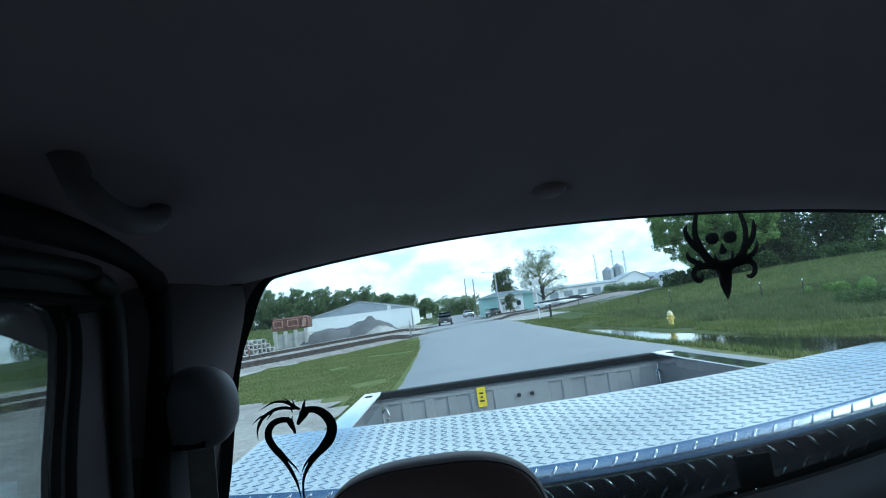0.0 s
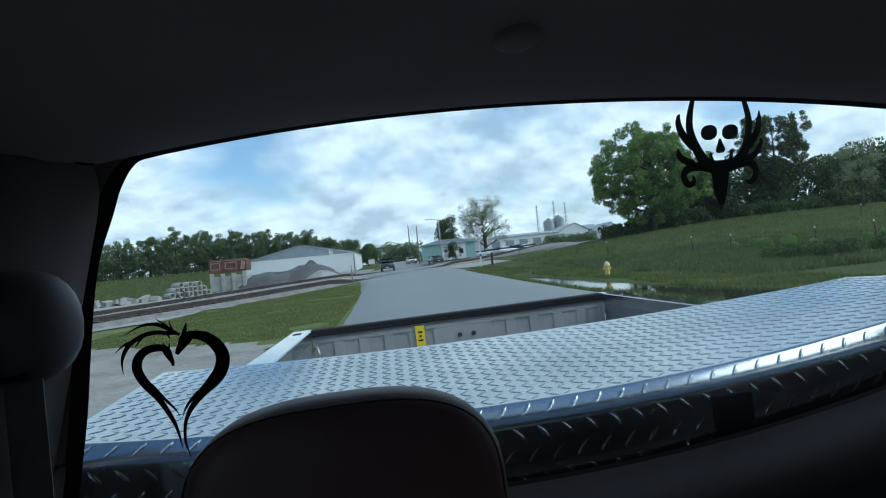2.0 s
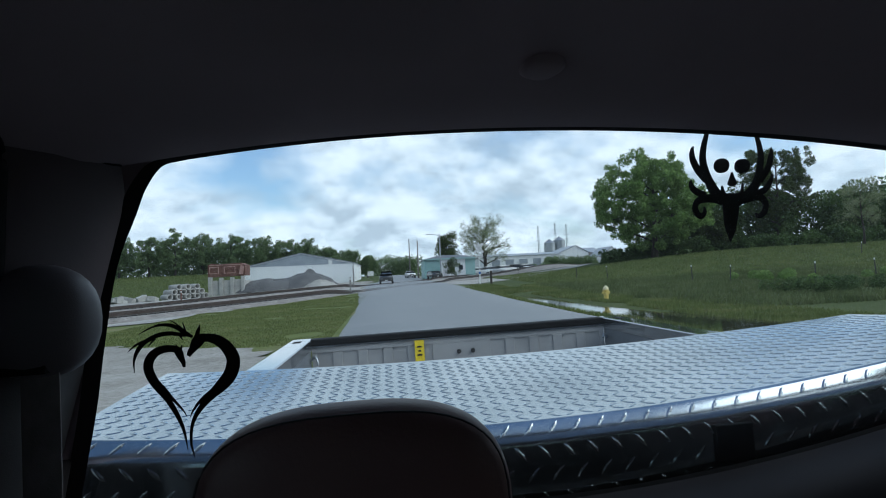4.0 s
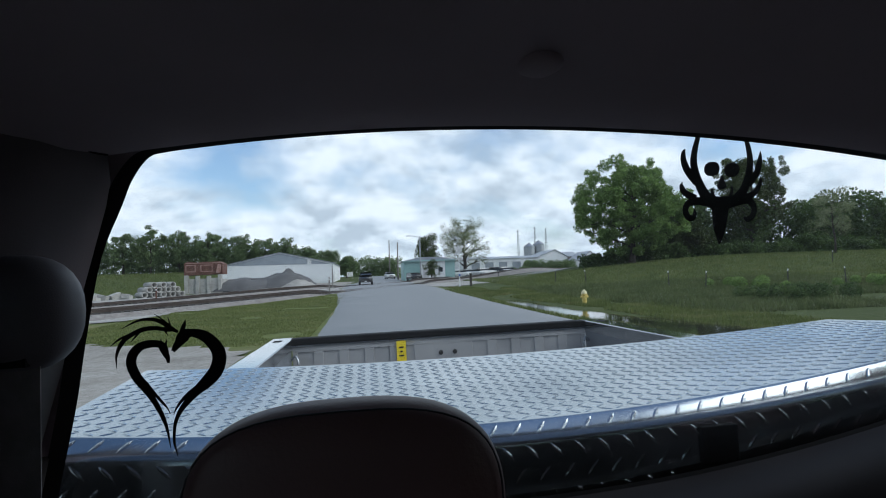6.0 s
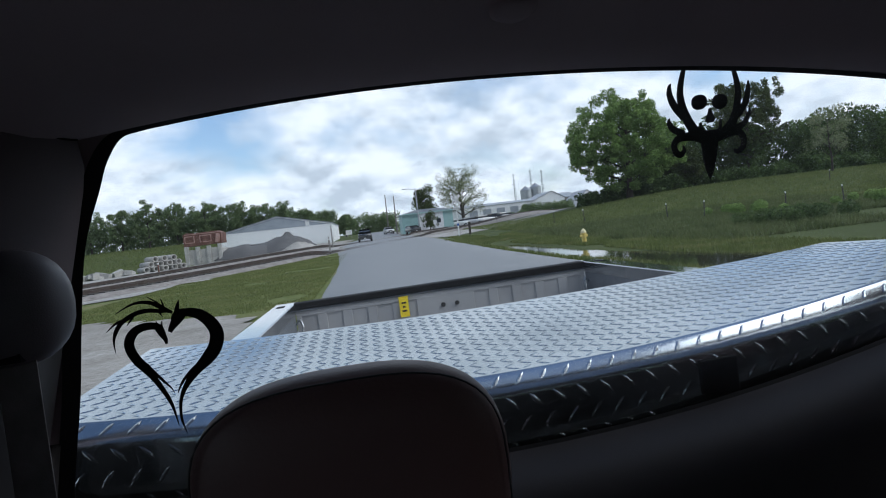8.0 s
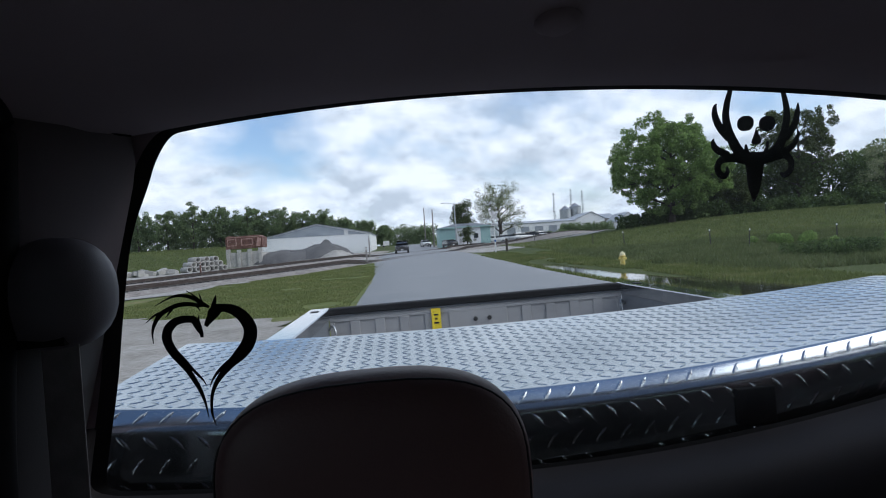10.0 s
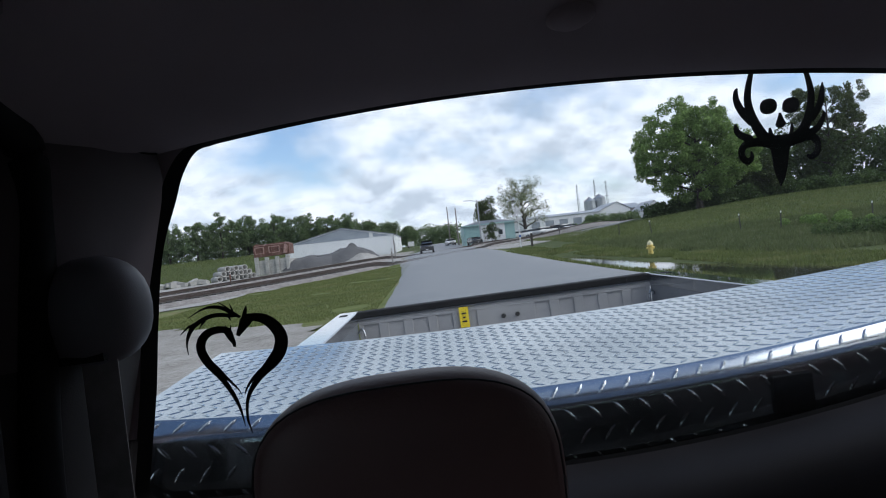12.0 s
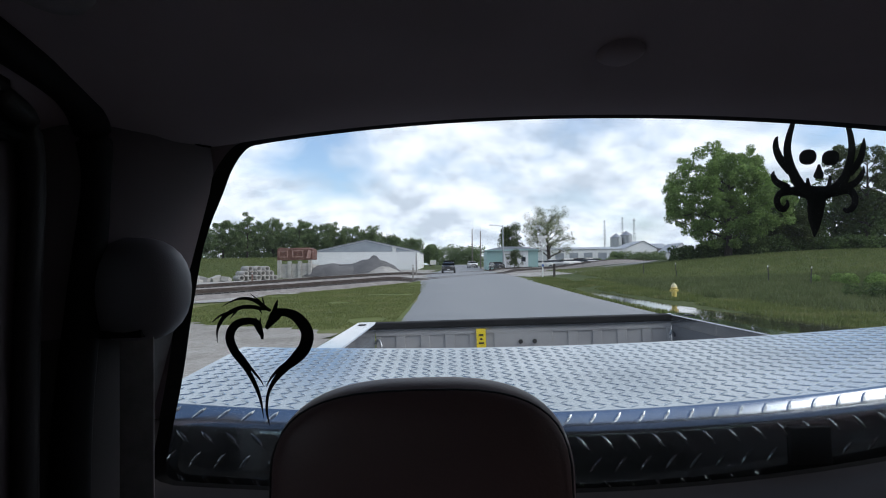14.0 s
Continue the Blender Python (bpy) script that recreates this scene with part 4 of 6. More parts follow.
def limbs(base, height, spread, count, seed, trunk_r, lean=(0, 0), first=0.3):
    """Trunk and limb lines: (points, radii), and the limbs' ends."""
    rng = random.Random(seed)
    lines, ends = [], []
    top = Vector((base[0] + lean[0], base[1] + lean[1], base[2] + height * 0.86))
    trunk = [Vector(base).lerp(top, k / 6) + Vector((rng.uniform(-1, 1), rng.uniform(-1, 1), 0)) * trunk_r * 0.5 * (k > 0) for k in range(7)]
    lines.append((trunk, [trunk_r * (1.25 if k == 0 else 1) * (1 - 0.13 * k) for k in range(7)]))
    for i in range(count):
        k = first + (0.95 - first) * i / max(1, count - 1)
        start = Vector(base).lerp(top, k)
        ang = i * 2.4 + rng.uniform(-0.4, 0.4)
        reach = spread * (1.1 - 0.55 * abs(k - 0.5)) * rng.uniform(0.7, 1.0)
        end = start + Vector((math.cos(ang) * reach, math.sin(ang) * reach, height * rng.uniform(0.08, 0.22)))
        mid = start.lerp(end, 0.5) + Vector((rng.uniform(-0.12, 0.12) * reach, rng.uniform(-0.12, 0.12) * reach, height * rng.uniform(0.02, 0.08)))
        r = trunk_r * (0.4 - 0.2 * k)
        arc = flow([start, mid, end], 3)
        lines.append(([Vector(q) for q in arc], [r * (1 - 0.8 * q / (len(arc) - 1)) for q in range(len(arc))]))
        ends += [end, mid]
        for _ in range(3):
            e2 = mid.lerp(end, rng.uniform(0.0, 0.8)) + Vector((rng.uniform(-1, 1), rng.uniform(-1, 1), rng.uniform(0.1, 0.9))) * reach * 0.42
            lines.append(([mid, mid.lerp(e2, 0.6) + Vector((0, 0, 0.1)), e2], [r * 0.4, r * 0.25, r * 0.08]))
            ends.append(e2)
    ends.append(top)
    return lines, ends


def tree(base, height, spread, label, material=None, leaves=9000, size=0.16, seed=1, trunk_r=0.2, clump=1.0, count=11, lean=(0, 0), first=0.3, name="tree", group="", crown_low=0.0, spread_pow=0.5, lobes=()):
    ob = thing(name, pose(*base), label, "tree", group)
    lines, ends = limbs((0, 0, -0.1), height, spread, count, seed, trunk_r, lean, first)
    bm = bmesh.new()
    tube(bm, *lines[0], sides=10)
    trunk = part("trunk", bm, M_bark, ob, "", True)
    bm = bmesh.new()
    for pts, radii in lines[1:]:
        tube(bm, pts, radii, 5)
    part("limbs", bm, M_bark, trunk, "", True)
    rng = random.Random(seed + 50)
    centres = [(*(e + Vector((rng.uniform(-0.4, 0.4), rng.uniform(-0.4, 0.4), rng.uniform(-0.3, 0.4)))), clump * rng.uniform(0.6, 1.15)) for e in ends if e.z > crown_low]
    for lx, ly, lz, rx, rz, n in lobes:
        for _ in range(n):
            d = Vector((rng.gauss(0, 1), rng.gauss(0, 1), rng.gauss(0, 1))).normalized() * rng.uniform(0.45, 1.0)
            centres.append((lx + d.x * rx, ly + d.y * rx, max(0.7, lz + d.z * rz), clump * rng.uniform(0.55, 0.95)))
    crown = leaf_cloud("crown", centres, leaves, size, material or M_leaf, seed, spread_pow)
    crown.parent = ob
    crown["kind"] = "stuff"
    return ob


def thicket(name, x0, x1, y0, y1, low, high, count, leaves, size, material, seed, label, base=0.0, clump=(1.2, 2.4)):
    """A far wood or hedge: uncountable, one object of leaf clumps with its stems' shade within."""
    rng = random.Random(seed)
    centres = []
    for _ in range(count):
        x, y = rng.uniform(x0, x1), rng.uniform(y0, y1)
        top = low + (high - low) * (0.5 + 0.5 * noise.noise((x * 0.07, y * 0.05, seed))) * rng.uniform(0.75, 1.05) + 0.18 * high * noise.noise((x * 0.35, y * 0.2, seed + 7))
        foot = ground_z(x, y) if base is None else base
        z = foot + 0.4
        while z < top + foot:
            r = rng.uniform(*clump)
            centres.append((x + rng.uniform(-1, 1) * r, y + rng.uniform(-1, 1) * r, z, r))
            z += r * 1.15
    return tagged(leaf_cloud(name, centres, leaves, size, material, seed, 0.4), label, "trees", kind="stuff")


def tufts(name, areas, count, high, seed, label, material=None, bare=-0.25, shift=0.0):
    """Blades of grass over rectangles (x0, x1, y0, y1); shift: how far along the road the blades will be moved."""
    rng = np.random.default_rng(seed)
    size = np.array([(a[1] - a[0]) * (a[3] - a[2]) for a in areas])
    pick = rng.choice(len(areas), count, p=size / size.sum())
    A = np.array(areas)[pick]
    x, y = A[:, 0] + (A[:, 1] - A[:, 0]) * rng.random(count), A[:, 2] + (A[:, 3] - A[:, 2]) * rng.random(count)
    keep = np.array([noise.noise((float(a) * 0.5, float(b) * 0.35, seed)) > bare for a, b in zip(x, y)])
    x, y = x[keep], y[keep]
    n = len(x)
    z = np.array([ground_z(float(a), float(b) + shift) for a, b in zip(x, y)])
    h = high * (0.4 + 0.8 * rng.random(n))
    ang = rng.random(n) * 2 * np.pi
    w = 0.012 + 0.02 * rng.random(n) + high * 0.02
    dx, dy = np.cos(ang) * w, np.sin(ang) * w
    bx, by = rng.normal(size=n) * h * 0.3, rng.normal(size=n) * h * 0.3
    v = np.stack([np.stack([x - dx, y - dy, z], 1), np.stack([x + dx, y + dy, z], 1), np.stack([x + bx, y + by, z + h], 1)], 1).reshape(-1, 3)
    me = bpy.data.meshes.new(name)
    me.from_pydata(v.tolist(), [], np.arange(3 * n).reshape(-1, 3).tolist())
    me.materials.append(material or M_grass_blade)
    return tagged(new(name, me), label, "grass", kind="stuff")


# ---- kinds of buildings, poles and signs ----
def metal_building(name, corner, length, width, eave, ridge, label, ribs=0.9, fittings=True):
    """A gabled shed. corner: the foot of the gable nearest the camera; it runs away to -x by length and +y by width."""
    x1, y0 = corner
    x0, y1 = x1 - length, y0 + width
    ym = (y0 + y1) / 2
    b = thing(name, pose(x1, y0, 0), label, "building")
    T = Matrix.Translation((-x1, -y0, 0))

    def add(pname, bm, material, parent=b, lab="", smooth=False):
        bm.transform(T)
        return part(pname, bm, material, parent, lab, smooth)
    add("front_wall", boxed(((x0, y0, -0.1), (x1 - 0.151, y0 + 0.15, eave))), M_white_metal)
    add("back_wall", boxed(((x0, y1 - 0.15, -0.1), (x1 - 0.151, y1, eave))), M_white_metal)
    gable = None
    for gx in (x1 - 0.15, x0 - 0.15):
        gable = add("gable_wall", prism([(gx, y0, -0.1), (gx, y1, -0.1), (gx, y1, eave), (gx, ym, ridge), (gx, y0, eave)], (0.15, 0, 0)), M_white_metal) if gx > x0 else add("gable_wall", prism([(gx, y0, -0.1), (gx, y1, -0.1), (gx, y1, eave), (gx, ym, ridge), (gx, y0, eave)], (0.149, 0, 0)), M_white_metal)
    for ya, yb in ((y0 - 0.25, ym), (y1 + 0.25, ym)):
        za = eave - 0.25 * (ridge - eave) / (width / 2)
        roof = add("roof_slope", prism([(x0 - 0.3, ya, za + 0.03), (x1 + 0.25, ya, za + 0.03), (x1 + 0.25, yb, ridge + 0.03), (x0 - 0.3, yb, ridge + 0.03)], (0, 0, 0.06)), M_grey_metal, b, "grey ribbed metal roof")
        bm = bmesh.new()
        x = x0
        while x < x1 + 0.2:
            n = Vector((0, -(ridge - eave), abs(ym - ya))).normalized()
            for s in (0,):
                q = [Vector((x - 0.02, ya, za + 0.091)), Vector((x + 0.02, ya, za + 0.091)), Vector((x + 0.02, yb, ridge + 0.091)), Vector((x - 0.02, yb, ridge + 0.091))]
                vs = [bm.verts.new(p) for p in q] + [bm.verts.new(p + Vector((0, 0, 0.008))) for p in q]
                for f in ((0, 1, 2, 3), (7, 6, 5, 4), (0, 4, 5, 1), (1, 5, 6, 2), (2, 6, 7, 3), (3, 7, 4, 0)):
                    bm.faces.new([vs[k] for k in f])
            x += ribs
        add("roof_ribs", bm, M_grey_metal, roof)
    if fittings:
        add("corner_trim", boxed(((x1 - 0.1, y0 - 0.03, -0.05), (x1 + 0.03, y0 - 0.002, eave)), ((x1 + 0.002, y0 - 0.03, -0.05), (x1 + 0.03, y0 + 0.12, eave))), M_galv)
        for ya, yb in ((y0 - 0.2, ym), (y1 + 0.2, ym)):
            add("barge_board", prism([(x1 + 0.02, ya, eave - 0.14), (x1 + 0.02, yb, ridge - 0.06), (x1 + 0.02, yb, ridge + 0.03), (x1 + 0.02, ya, eave - 0.04)], (0.03, 0, 0)), M_grey_metal)
        add("gutter", boxed(((x0, y0 - 0.33, eave - 0.2), (x1 + 0.2, y0 - 0.21, eave - 0.09))), M_galv)
    return b, add


def utility_pole(base, height, label, arm=0.0):
    p = thing("utility_pole", pose(*base), label, "utility pole", "poles along the road")
    part("shaft", tubed([(0, 0, -0.2), (0.02, 0, height * 0.5), (0.05, 0.02, height)], [0.17, 0.145, 0.115], 12), M_wood_pole, p, "", True)
    for k in range(2):
        part("insulator", tubed([(0.05, 0.0, height - 0.3 - 0.4 * k), (0.05, -0.16, height - 0.3 - 0.4 * k)], [0.03, 0.05], 8), M_galv, p)
    if arm:
        part("crossarm", boxed(((-arm, -0.2, height - 0.5), (arm, -0.1, height - 0.38))), M_wood_pole, p)
    return p


def wire(a, b, sag):
    bm = bmesh.new()
    A, B = Vector(a), Vector(b)
    tube(bm, [A.lerp(B, k / 16) - Vector((0, 0, sag * 4 * (k / 16) * (1 - k / 16))) for k in range(17)], 0.012, 5)
    tagged(mesh_object("power_line", bm, M_dark_metal), "thin black overhead wire slung between wooden poles", "cable", "overhead wires")


def crossbuck(x, y):
    s = thing("crossbuck_sign", pose(x, y, ground_z(x, y)), "white crossbuck railway sign on a white post", "road sign")
    part("post", boxed(((-0.06, -0.06, -0.1), (0.06, 0.06, 4.1))), M_white_trim, s)
    for a, dy in ((45, -0.075), (-45, -0.095)):
        bm = bmesh.new()
        box(bm, (-0.62, dy, -0.115), (0.62, dy + 0.015, 0.115), m=Matrix.Translation((0, 0, 3.6)) @ pose(0, 0, 0, 0, a, 0))
        blade = part("blade", bm, M_white_trim, s)
        lettering = bpy.data.curves.new("blade_text", "FONT")
        lettering.body, lettering.size, lettering.extrude, lettering.align_x = "CROSSING" if a > 0 else "RAIL ROAD", 0.15, 0.002, "CENTER"
        lettering.materials.append(M_black_paint)
        words = new("blade_text", lettering)
        words.matrix_local = Matrix.Translation((0, dy - 0.004, 3.6)) @ pose(0, 0, 0, 0, a, 0) @ pose(0, 0, -0.055, 90, 0, 0)
        words.parent = blade
    plate = part("plate", boxed(((-0.34, -0.085, 2.65), (0.34, -0.065, 2.92))), M_white_trim, s, "small white plate with the word tracks")
    cu = bpy.data.curves.new("plate_text", "FONT")
    cu.body, cu.size, cu.extrude, cu.align_x = "TRACKS", 0.17, 0.002, "CENTER"
    word = new("plate_text", cu)
    word.matrix_local = pose(0, -0.09, 2.72, 90, 0, 0)
    word.parent = plate
    word.data.materials.append(M_black_paint)
    part("blue_plate", boxed(((-0.09, -0.08, 1.1), (0.09, -0.062, 1.3))), mat("blue_notice", ((0.02, 0.08, 0.35), (0.03, 0.12, 0.42)), 5, 0.5), s)



def marker_post(x, y, h, material, label):
    p = thing("marker_post", pose(x, y, ground_z(x, y)), label, "post", "posts by the track")
    part("stem", boxed(((-0.07, -0.05, -0.1), (0.07, 0.05, h)), bevel=0.01), material, p)
    part("band", boxed(((-0.075, -0.055, h - 0.25), (0.075, 0.055, h - 0.12))), M_white_trim, p)


def hydrant(x, y):
    h = thing("fire_hydrant", pose(x, y, ground_z(x, y)), "yellow fire hydrant standing in the grass", "fire hydrant")
    body = bmesh.new()
    tube(body, [(0, 0, -0.05), (0, 0, 0.06), (0, 0, 0.07), (0, 0, 0.5), (0, 0, 0.52), (0, 0, 0.56), (0, 0, 0.57)], [0.17, 0.17, 0.12, 0.115, 0.16, 0.16, 0.13], 16)
    part("barrel", body, M_hydrant, h)
    cap = bmesh.new()
    tube(cap, [(0, 0, 0.571), (0, 0, 0.6), (0, 0, 0.67), (0, 0, 0.72), (0, 0, 0.745), (0, 0, 0.746), (0, 0, 0.8)], [0.14, 0.145, 0.125, 0.085, 0.04, 0.03, 0.028], 16)
    part("bonnet", cap, M_hydrant_cap, h, "faded pale bonnet")
    for a, r in (((0.2, 0, 0.42), 0.06), ((-0.2, 0, 0.42), 0.06), ((0, -0.21, 0.38), 0.08)):
        part("outlet", tubed([(a[0] * 0.4, a[1] * 0.4, a[2]), a], r, 10), M_hydrant, h)


def pole_shed():
    s = thing("pole_shed", pose(17, -8.0, ground_z(17, -8.0) - 0.1), "open-sided old pole shed with a dark rusty roof", "shed")
    part("roof", prism([(-1.2, -6.5, 3.75), (9.5, -6.5, 3.5), (9.5, 14.5, 4.35), (-1.2, 14.5, 4.35)], (0, 0, 0.12)), M_dark_metal, s, "dark metal roof")
    for k in range(11):
        part("rafter", boxed(((-1.1 + k * 1.03, -6.4, 3.38), (-1.0 + k * 1.03, 14.3, 3.5))), M_wood_grey, s)
    part("fascia", boxed(((-1.24, -6.55, 3.45), (9.5, -6.51, 3.72))), M_wood_grey, s)
    for px_ in (-0.9, 3.4, 8.8):
        for py in (-6.2, 0.0, 6.5, 14.0):
            part("post", boxed(((px_ - 0.1, py - 0.1, -0.6), (px_ + 0.1, py + 0.1, 3.5))), M_wood_grey, s)
    part("back_wall", boxed(((8.95, -6.2, -0.3), (9.05, 14.0, 3.4))), M_wood_grey, s)
    for k in range(3):
        part("board", boxed(((-0.95, -6.33, 0.45 + 0.4 * k), (8.9, -6.28, 0.6 + 0.4 * k))), M_wood_grey, s)


def dirt_pile(x, y, rx, ry, h, seed, material, label, flat=1.6):
    def f(u, v):
        a, r = 2 * math.pi * u, v
        k = (1 - r ** flat)
        bumpy = 1 + 0.35 * noise.noise((math.cos(a) * 1.3, math.sin(a) * 1.3, seed)) + 0.15 * noise.noise((math.cos(a) * r * 5, math.sin(a) * r * 5, seed))
        return (rx * r * math.cos(a) * bumpy, ry * r * math.sin(a), h * k * bumpy - 0.05)
    ob = mesh_object("dirt_pile", sheet(f, 40, 12), material, True)
    ob.location = (x, y, ground_z(x, y))
    tagged(ob, label, "dirt pile")


def pipe(m):
    bm = bmesh.new()
    n = 16
    rings = [[bm.verts.new((r * math.cos(2 * math.pi * k / n), y, r * math.sin(2 * math.pi * k / n))) for k in range(n)] for r, y in ((0.38, 0), (0.38, 2.4), (0.28, 2.4), (0.28, 0))]
    for a in range(4):
        p, q = rings[a], rings[(a + 1) % 4]
        for k in range(n):
            bm.faces.new((p[k], p[(k + 1) % n], q[(k + 1) % n], q[k]))
    ob = mesh_object("concrete_pipe", bm, M_concrete, True)
    ob.matrix_world = m
    return tagged(ob, "pale concrete drain pipe stacked in the yard", "pipe", "stack of concrete pipes")


def low_building(name, x0, x1, y, depth, h, pitch, material, label, doors=(), base=0.0):
    b = thing(name, pose(x0, y, base), label, "building", "buildings past the crossing")
    w = x1 - x0
    part("walls", boxed(((0, 0, -1.0), (w, depth, h))), material, b)
    part("roof", prism([(-0.3, -0.3, h + 0.004), (w + 0.3, -0.3, h + 0.004), (w + 0.3, depth / 2, h + pitch), (w + 0.3, depth + 0.3, h + 0.004), (-0.3, depth + 0.3, h + 0.004), (-0.3, depth / 2, h + pitch)], (0, 0, 0.15)) if not pitch else prism([(-0.3, -0.3, h + 0.004), (-0.3, depth / 2, h + pitch), (-0.3, depth + 0.3, h + 0.004)], (w + 0.6, 0, 0)), M_grey_metal, b)
    for dx, dw, dh, m in doors:
        part("door" if dh > 1.9 else "window", boxed(((dx, -0.08, 0 if dh > 1.9 else 1.2), (dx + dw, -0.003, dh if dh > 1.9 else 1.2 + dh))), m, b)
    return b


def street_lamp(x, y, h, arm, label):
    s = thing("street_lamp", pose(x, y, ground_z(x, y)), label, "street lamp")
    part("mast", tubed([(0, 0, 0), (0, 0, h)], [0.16, 0.09], 10), M_galv, s)
    part("arm", tubed([(0, 0, h - 0.3), (arm * 0.5, 0, h), (arm, 0, h + 0.05)], 0.05, 8), M_galv, s)
    part("lamp_head", boxed(((arm - 0.35, -0.12, h - 0.02), (arm + 0.35, 0.12, h + 0.12)), bevel=0.03), M_galv, s)


# ---- cars ----
def car(x, y, rz, paint, label, tall=1.75, on_road=False):
    c = thing("car", pose(x, y, (rise(y) + 0.08 if on_road else ground_z(x, y) + 0.05), 0, 0, rz), label, "car")

    def lofted(rows):
        bm = bmesh.new()
        rr = [[bm.verts.new((px_, yy, zz)) for px_, zz in prof] for yy, prof in rows]
        for a, b in zip(rr, rr[1:]):
            for i in range(len(a) - 1):
                bm.faces.new((a[i], a[i + 1], b[i + 1], b[i]))
        bm.faces.new(rr[0][::-1])
        bm.faces.new(rr[-1])
        return bm

    def section(w, z0, z1):
        return [(-w * 0.92, z0), (-w, z0 + 0.25), (-w, z1 - 0.15), (-w * 0.93, z1), (w * 0.93, z1), (w, z1 - 0.15), (w, z0 + 0.25), (w * 0.92, z0)]
    part("body", lofted([(-2.3, section(0.82, 0.4, 0.85)), (-2.2, section(0.9, 0.3, 0.98)), (-1.0, section(0.93, 0.28, 1.08)), (1.9, section(0.93, 0.28, 1.1)), (2.25, section(0.88, 0.35, 1.05))]), paint, c, "", True)
    part("cabin", lofted([(-1.15, section(0.84, 1.06, 1.09)), (-0.45, section(0.74, 1.06, tall - 0.04)), (0.3, section(0.72, 1.06, tall)), (1.75, section(0.72, 1.06, tall - 0.05)), (2.15, section(0.8, 1.06, 1.12))]), M_window, c, "dark cabin glass")
    part("roof", lofted([(-0.4, section(0.72, tall - 0.12, tall - 0.01)), (0.3, section(0.71, tall - 0.1, tall + 0.03)), (1.75, section(0.71, tall - 0.12, tall - 0.02))]), paint, c, "", True)
    for sx in (-1, 1):
        part("headlight", rounded(sx * 0.66, -2.24, 0.76, 0.17, 0.06, 0.08), M_lamp_glass, c, "clear headlamp", True)
        for wy in (-1.4, 1.45):
            w = part("wheel", tubed([(sx * 0.7, wy, 0.27), (sx * 0.94, wy, 0.27)], 0.34, 20), M_tyre, c)
            part("rim", tubed([(sx * 0.93, wy, 0.27), (sx * 0.955, wy, 0.27)], [0.21, 0.19], 14), M_galv, w)
    part("bumper", boxed(((-0.88, -2.36, 0.32), (0.88, -2.2, 0.55)), bevel=0.04), M_dark_metal, c)
    part("grille", boxed(((-0.45, -2.32, 0.6), (0.45, -2.22, 0.8)), bevel=0.02), M_dark_metal, c)
    part("number_plate", boxed(((-0.16, -2.375, 0.4), (0.16, -2.362, 0.5))), M_white_trim, c)
    return c


# ---- railway ----
def railway(way, label):
    """A track along way, places (x, y), on ballast that follows the ground; its rails lie flush in the road."""
    pts = [Vector((p[0], p[1], 0)) for p in flow(way, 14)]
    at = [0.0]
    for p, q in zip(pts, pts[1:]):
        at.append(at[-1] + (q - p).length)
    r = thing("railway_track", Matrix.Translation(pts[0]), label, "railway track", "tracks", "structure")
    origin = pts[0]

    def lift(p):
        """How far the ballast stands over the ground: nothing in the road."""
        u = abs(p.x - road_x(p.y)) / road_half(p.y)
        return smooth(u, 1.02, 1.5)

    def along(s, o, z):
        k = min(len(pts) - 2, max(0, int(np.searchsorted(at, s)) - 1))
        d = (pts[k + 1] - pts[k]).normalized()
        p = pts[k] + d * (s - at[k]) + Vector((-d.y, d.x, 0)) * o
        up = lift(p)
        foot = (ground_z(p.x, p.y) if up > 0 else rise(p.y)) + 0.7 * smooth(p.x, 10, 40)
        return Vector((p.x, p.y, foot + (z + 0.08) * up + (1 - up) * (0.095 if z > 0.3 else z - 0.2))) - origin
    L = at[-1]
    n = int(L / 2.0)
    bm = bmesh.new()
    rows = [[bm.verts.new(along(L * k / n, o, z + 0.03 * noise.noise((k * 1.7, o, 3)))) for o, z in ((-3.6, -0.8), (-1.6, 0.16), (1.6, 0.16), (3.6, -0.8))] for k in range(n + 1)]
    for p, q in zip(rows, rows[1:]):
        for i in range(3):
            bm.faces.new((p[i], p[i + 1], q[i + 1], q[i]))
    part("ballast", bm, M_ballast, r)
    for o in (-0.75, 0.75):
        bm = bmesh.new()
        vs = [[bm.verts.new(along(L * k / n, o + e, z)) for e, z in ((-0.035, 0.16), (0.035, 0.16), (0.035, 0.36), (-0.035, 0.36))] for k in range(n + 1)]
        for a, b in zip(vs, vs[1:]):
            for i in range(4):
                bm.faces.new((a[i], a[(i + 1) % 4], b[(i + 1) % 4], b[i]))
        part("rail", bm, M_rail, r)
    bm = bmesh.new()
    s = 0.3
    while s < L - 0.3:
        lo = [bm.verts.new(along(s + e, o, 0.15)) for e, o in ((-0.11, -1.3), (0.11, -1.3), (0.11, 1.3), (-0.11, 1.3))]
        hi = [bm.verts.new(v.co + Vector((0, 0, 0.07))) for v in lo]
        bm.faces.new(hi)
        for i in range(4):
            bm.faces.new((lo[i], lo[(i + 1) % 4], hi[(i + 1) % 4], hi[i]))
        s += 0.6
    tagged(part("sleepers", bm, M_dark_wood, r), kind="stuff")


railway([(-60, -80), (-40, -31), (-14.5, 29.5), (-3.0, 57), (6.5, 79), (20, 104), (47, 146), (88, 200), (150, 270)], "rusty railway track on grey ballast crossing the road")
railway([(-66, -69), (-45, -19), (-19, 42), (-7.5, 69), (3.0, 92), (16, 116), (42, 156), (82, 208), (140, 276)], "second rusty railway track beside the first")


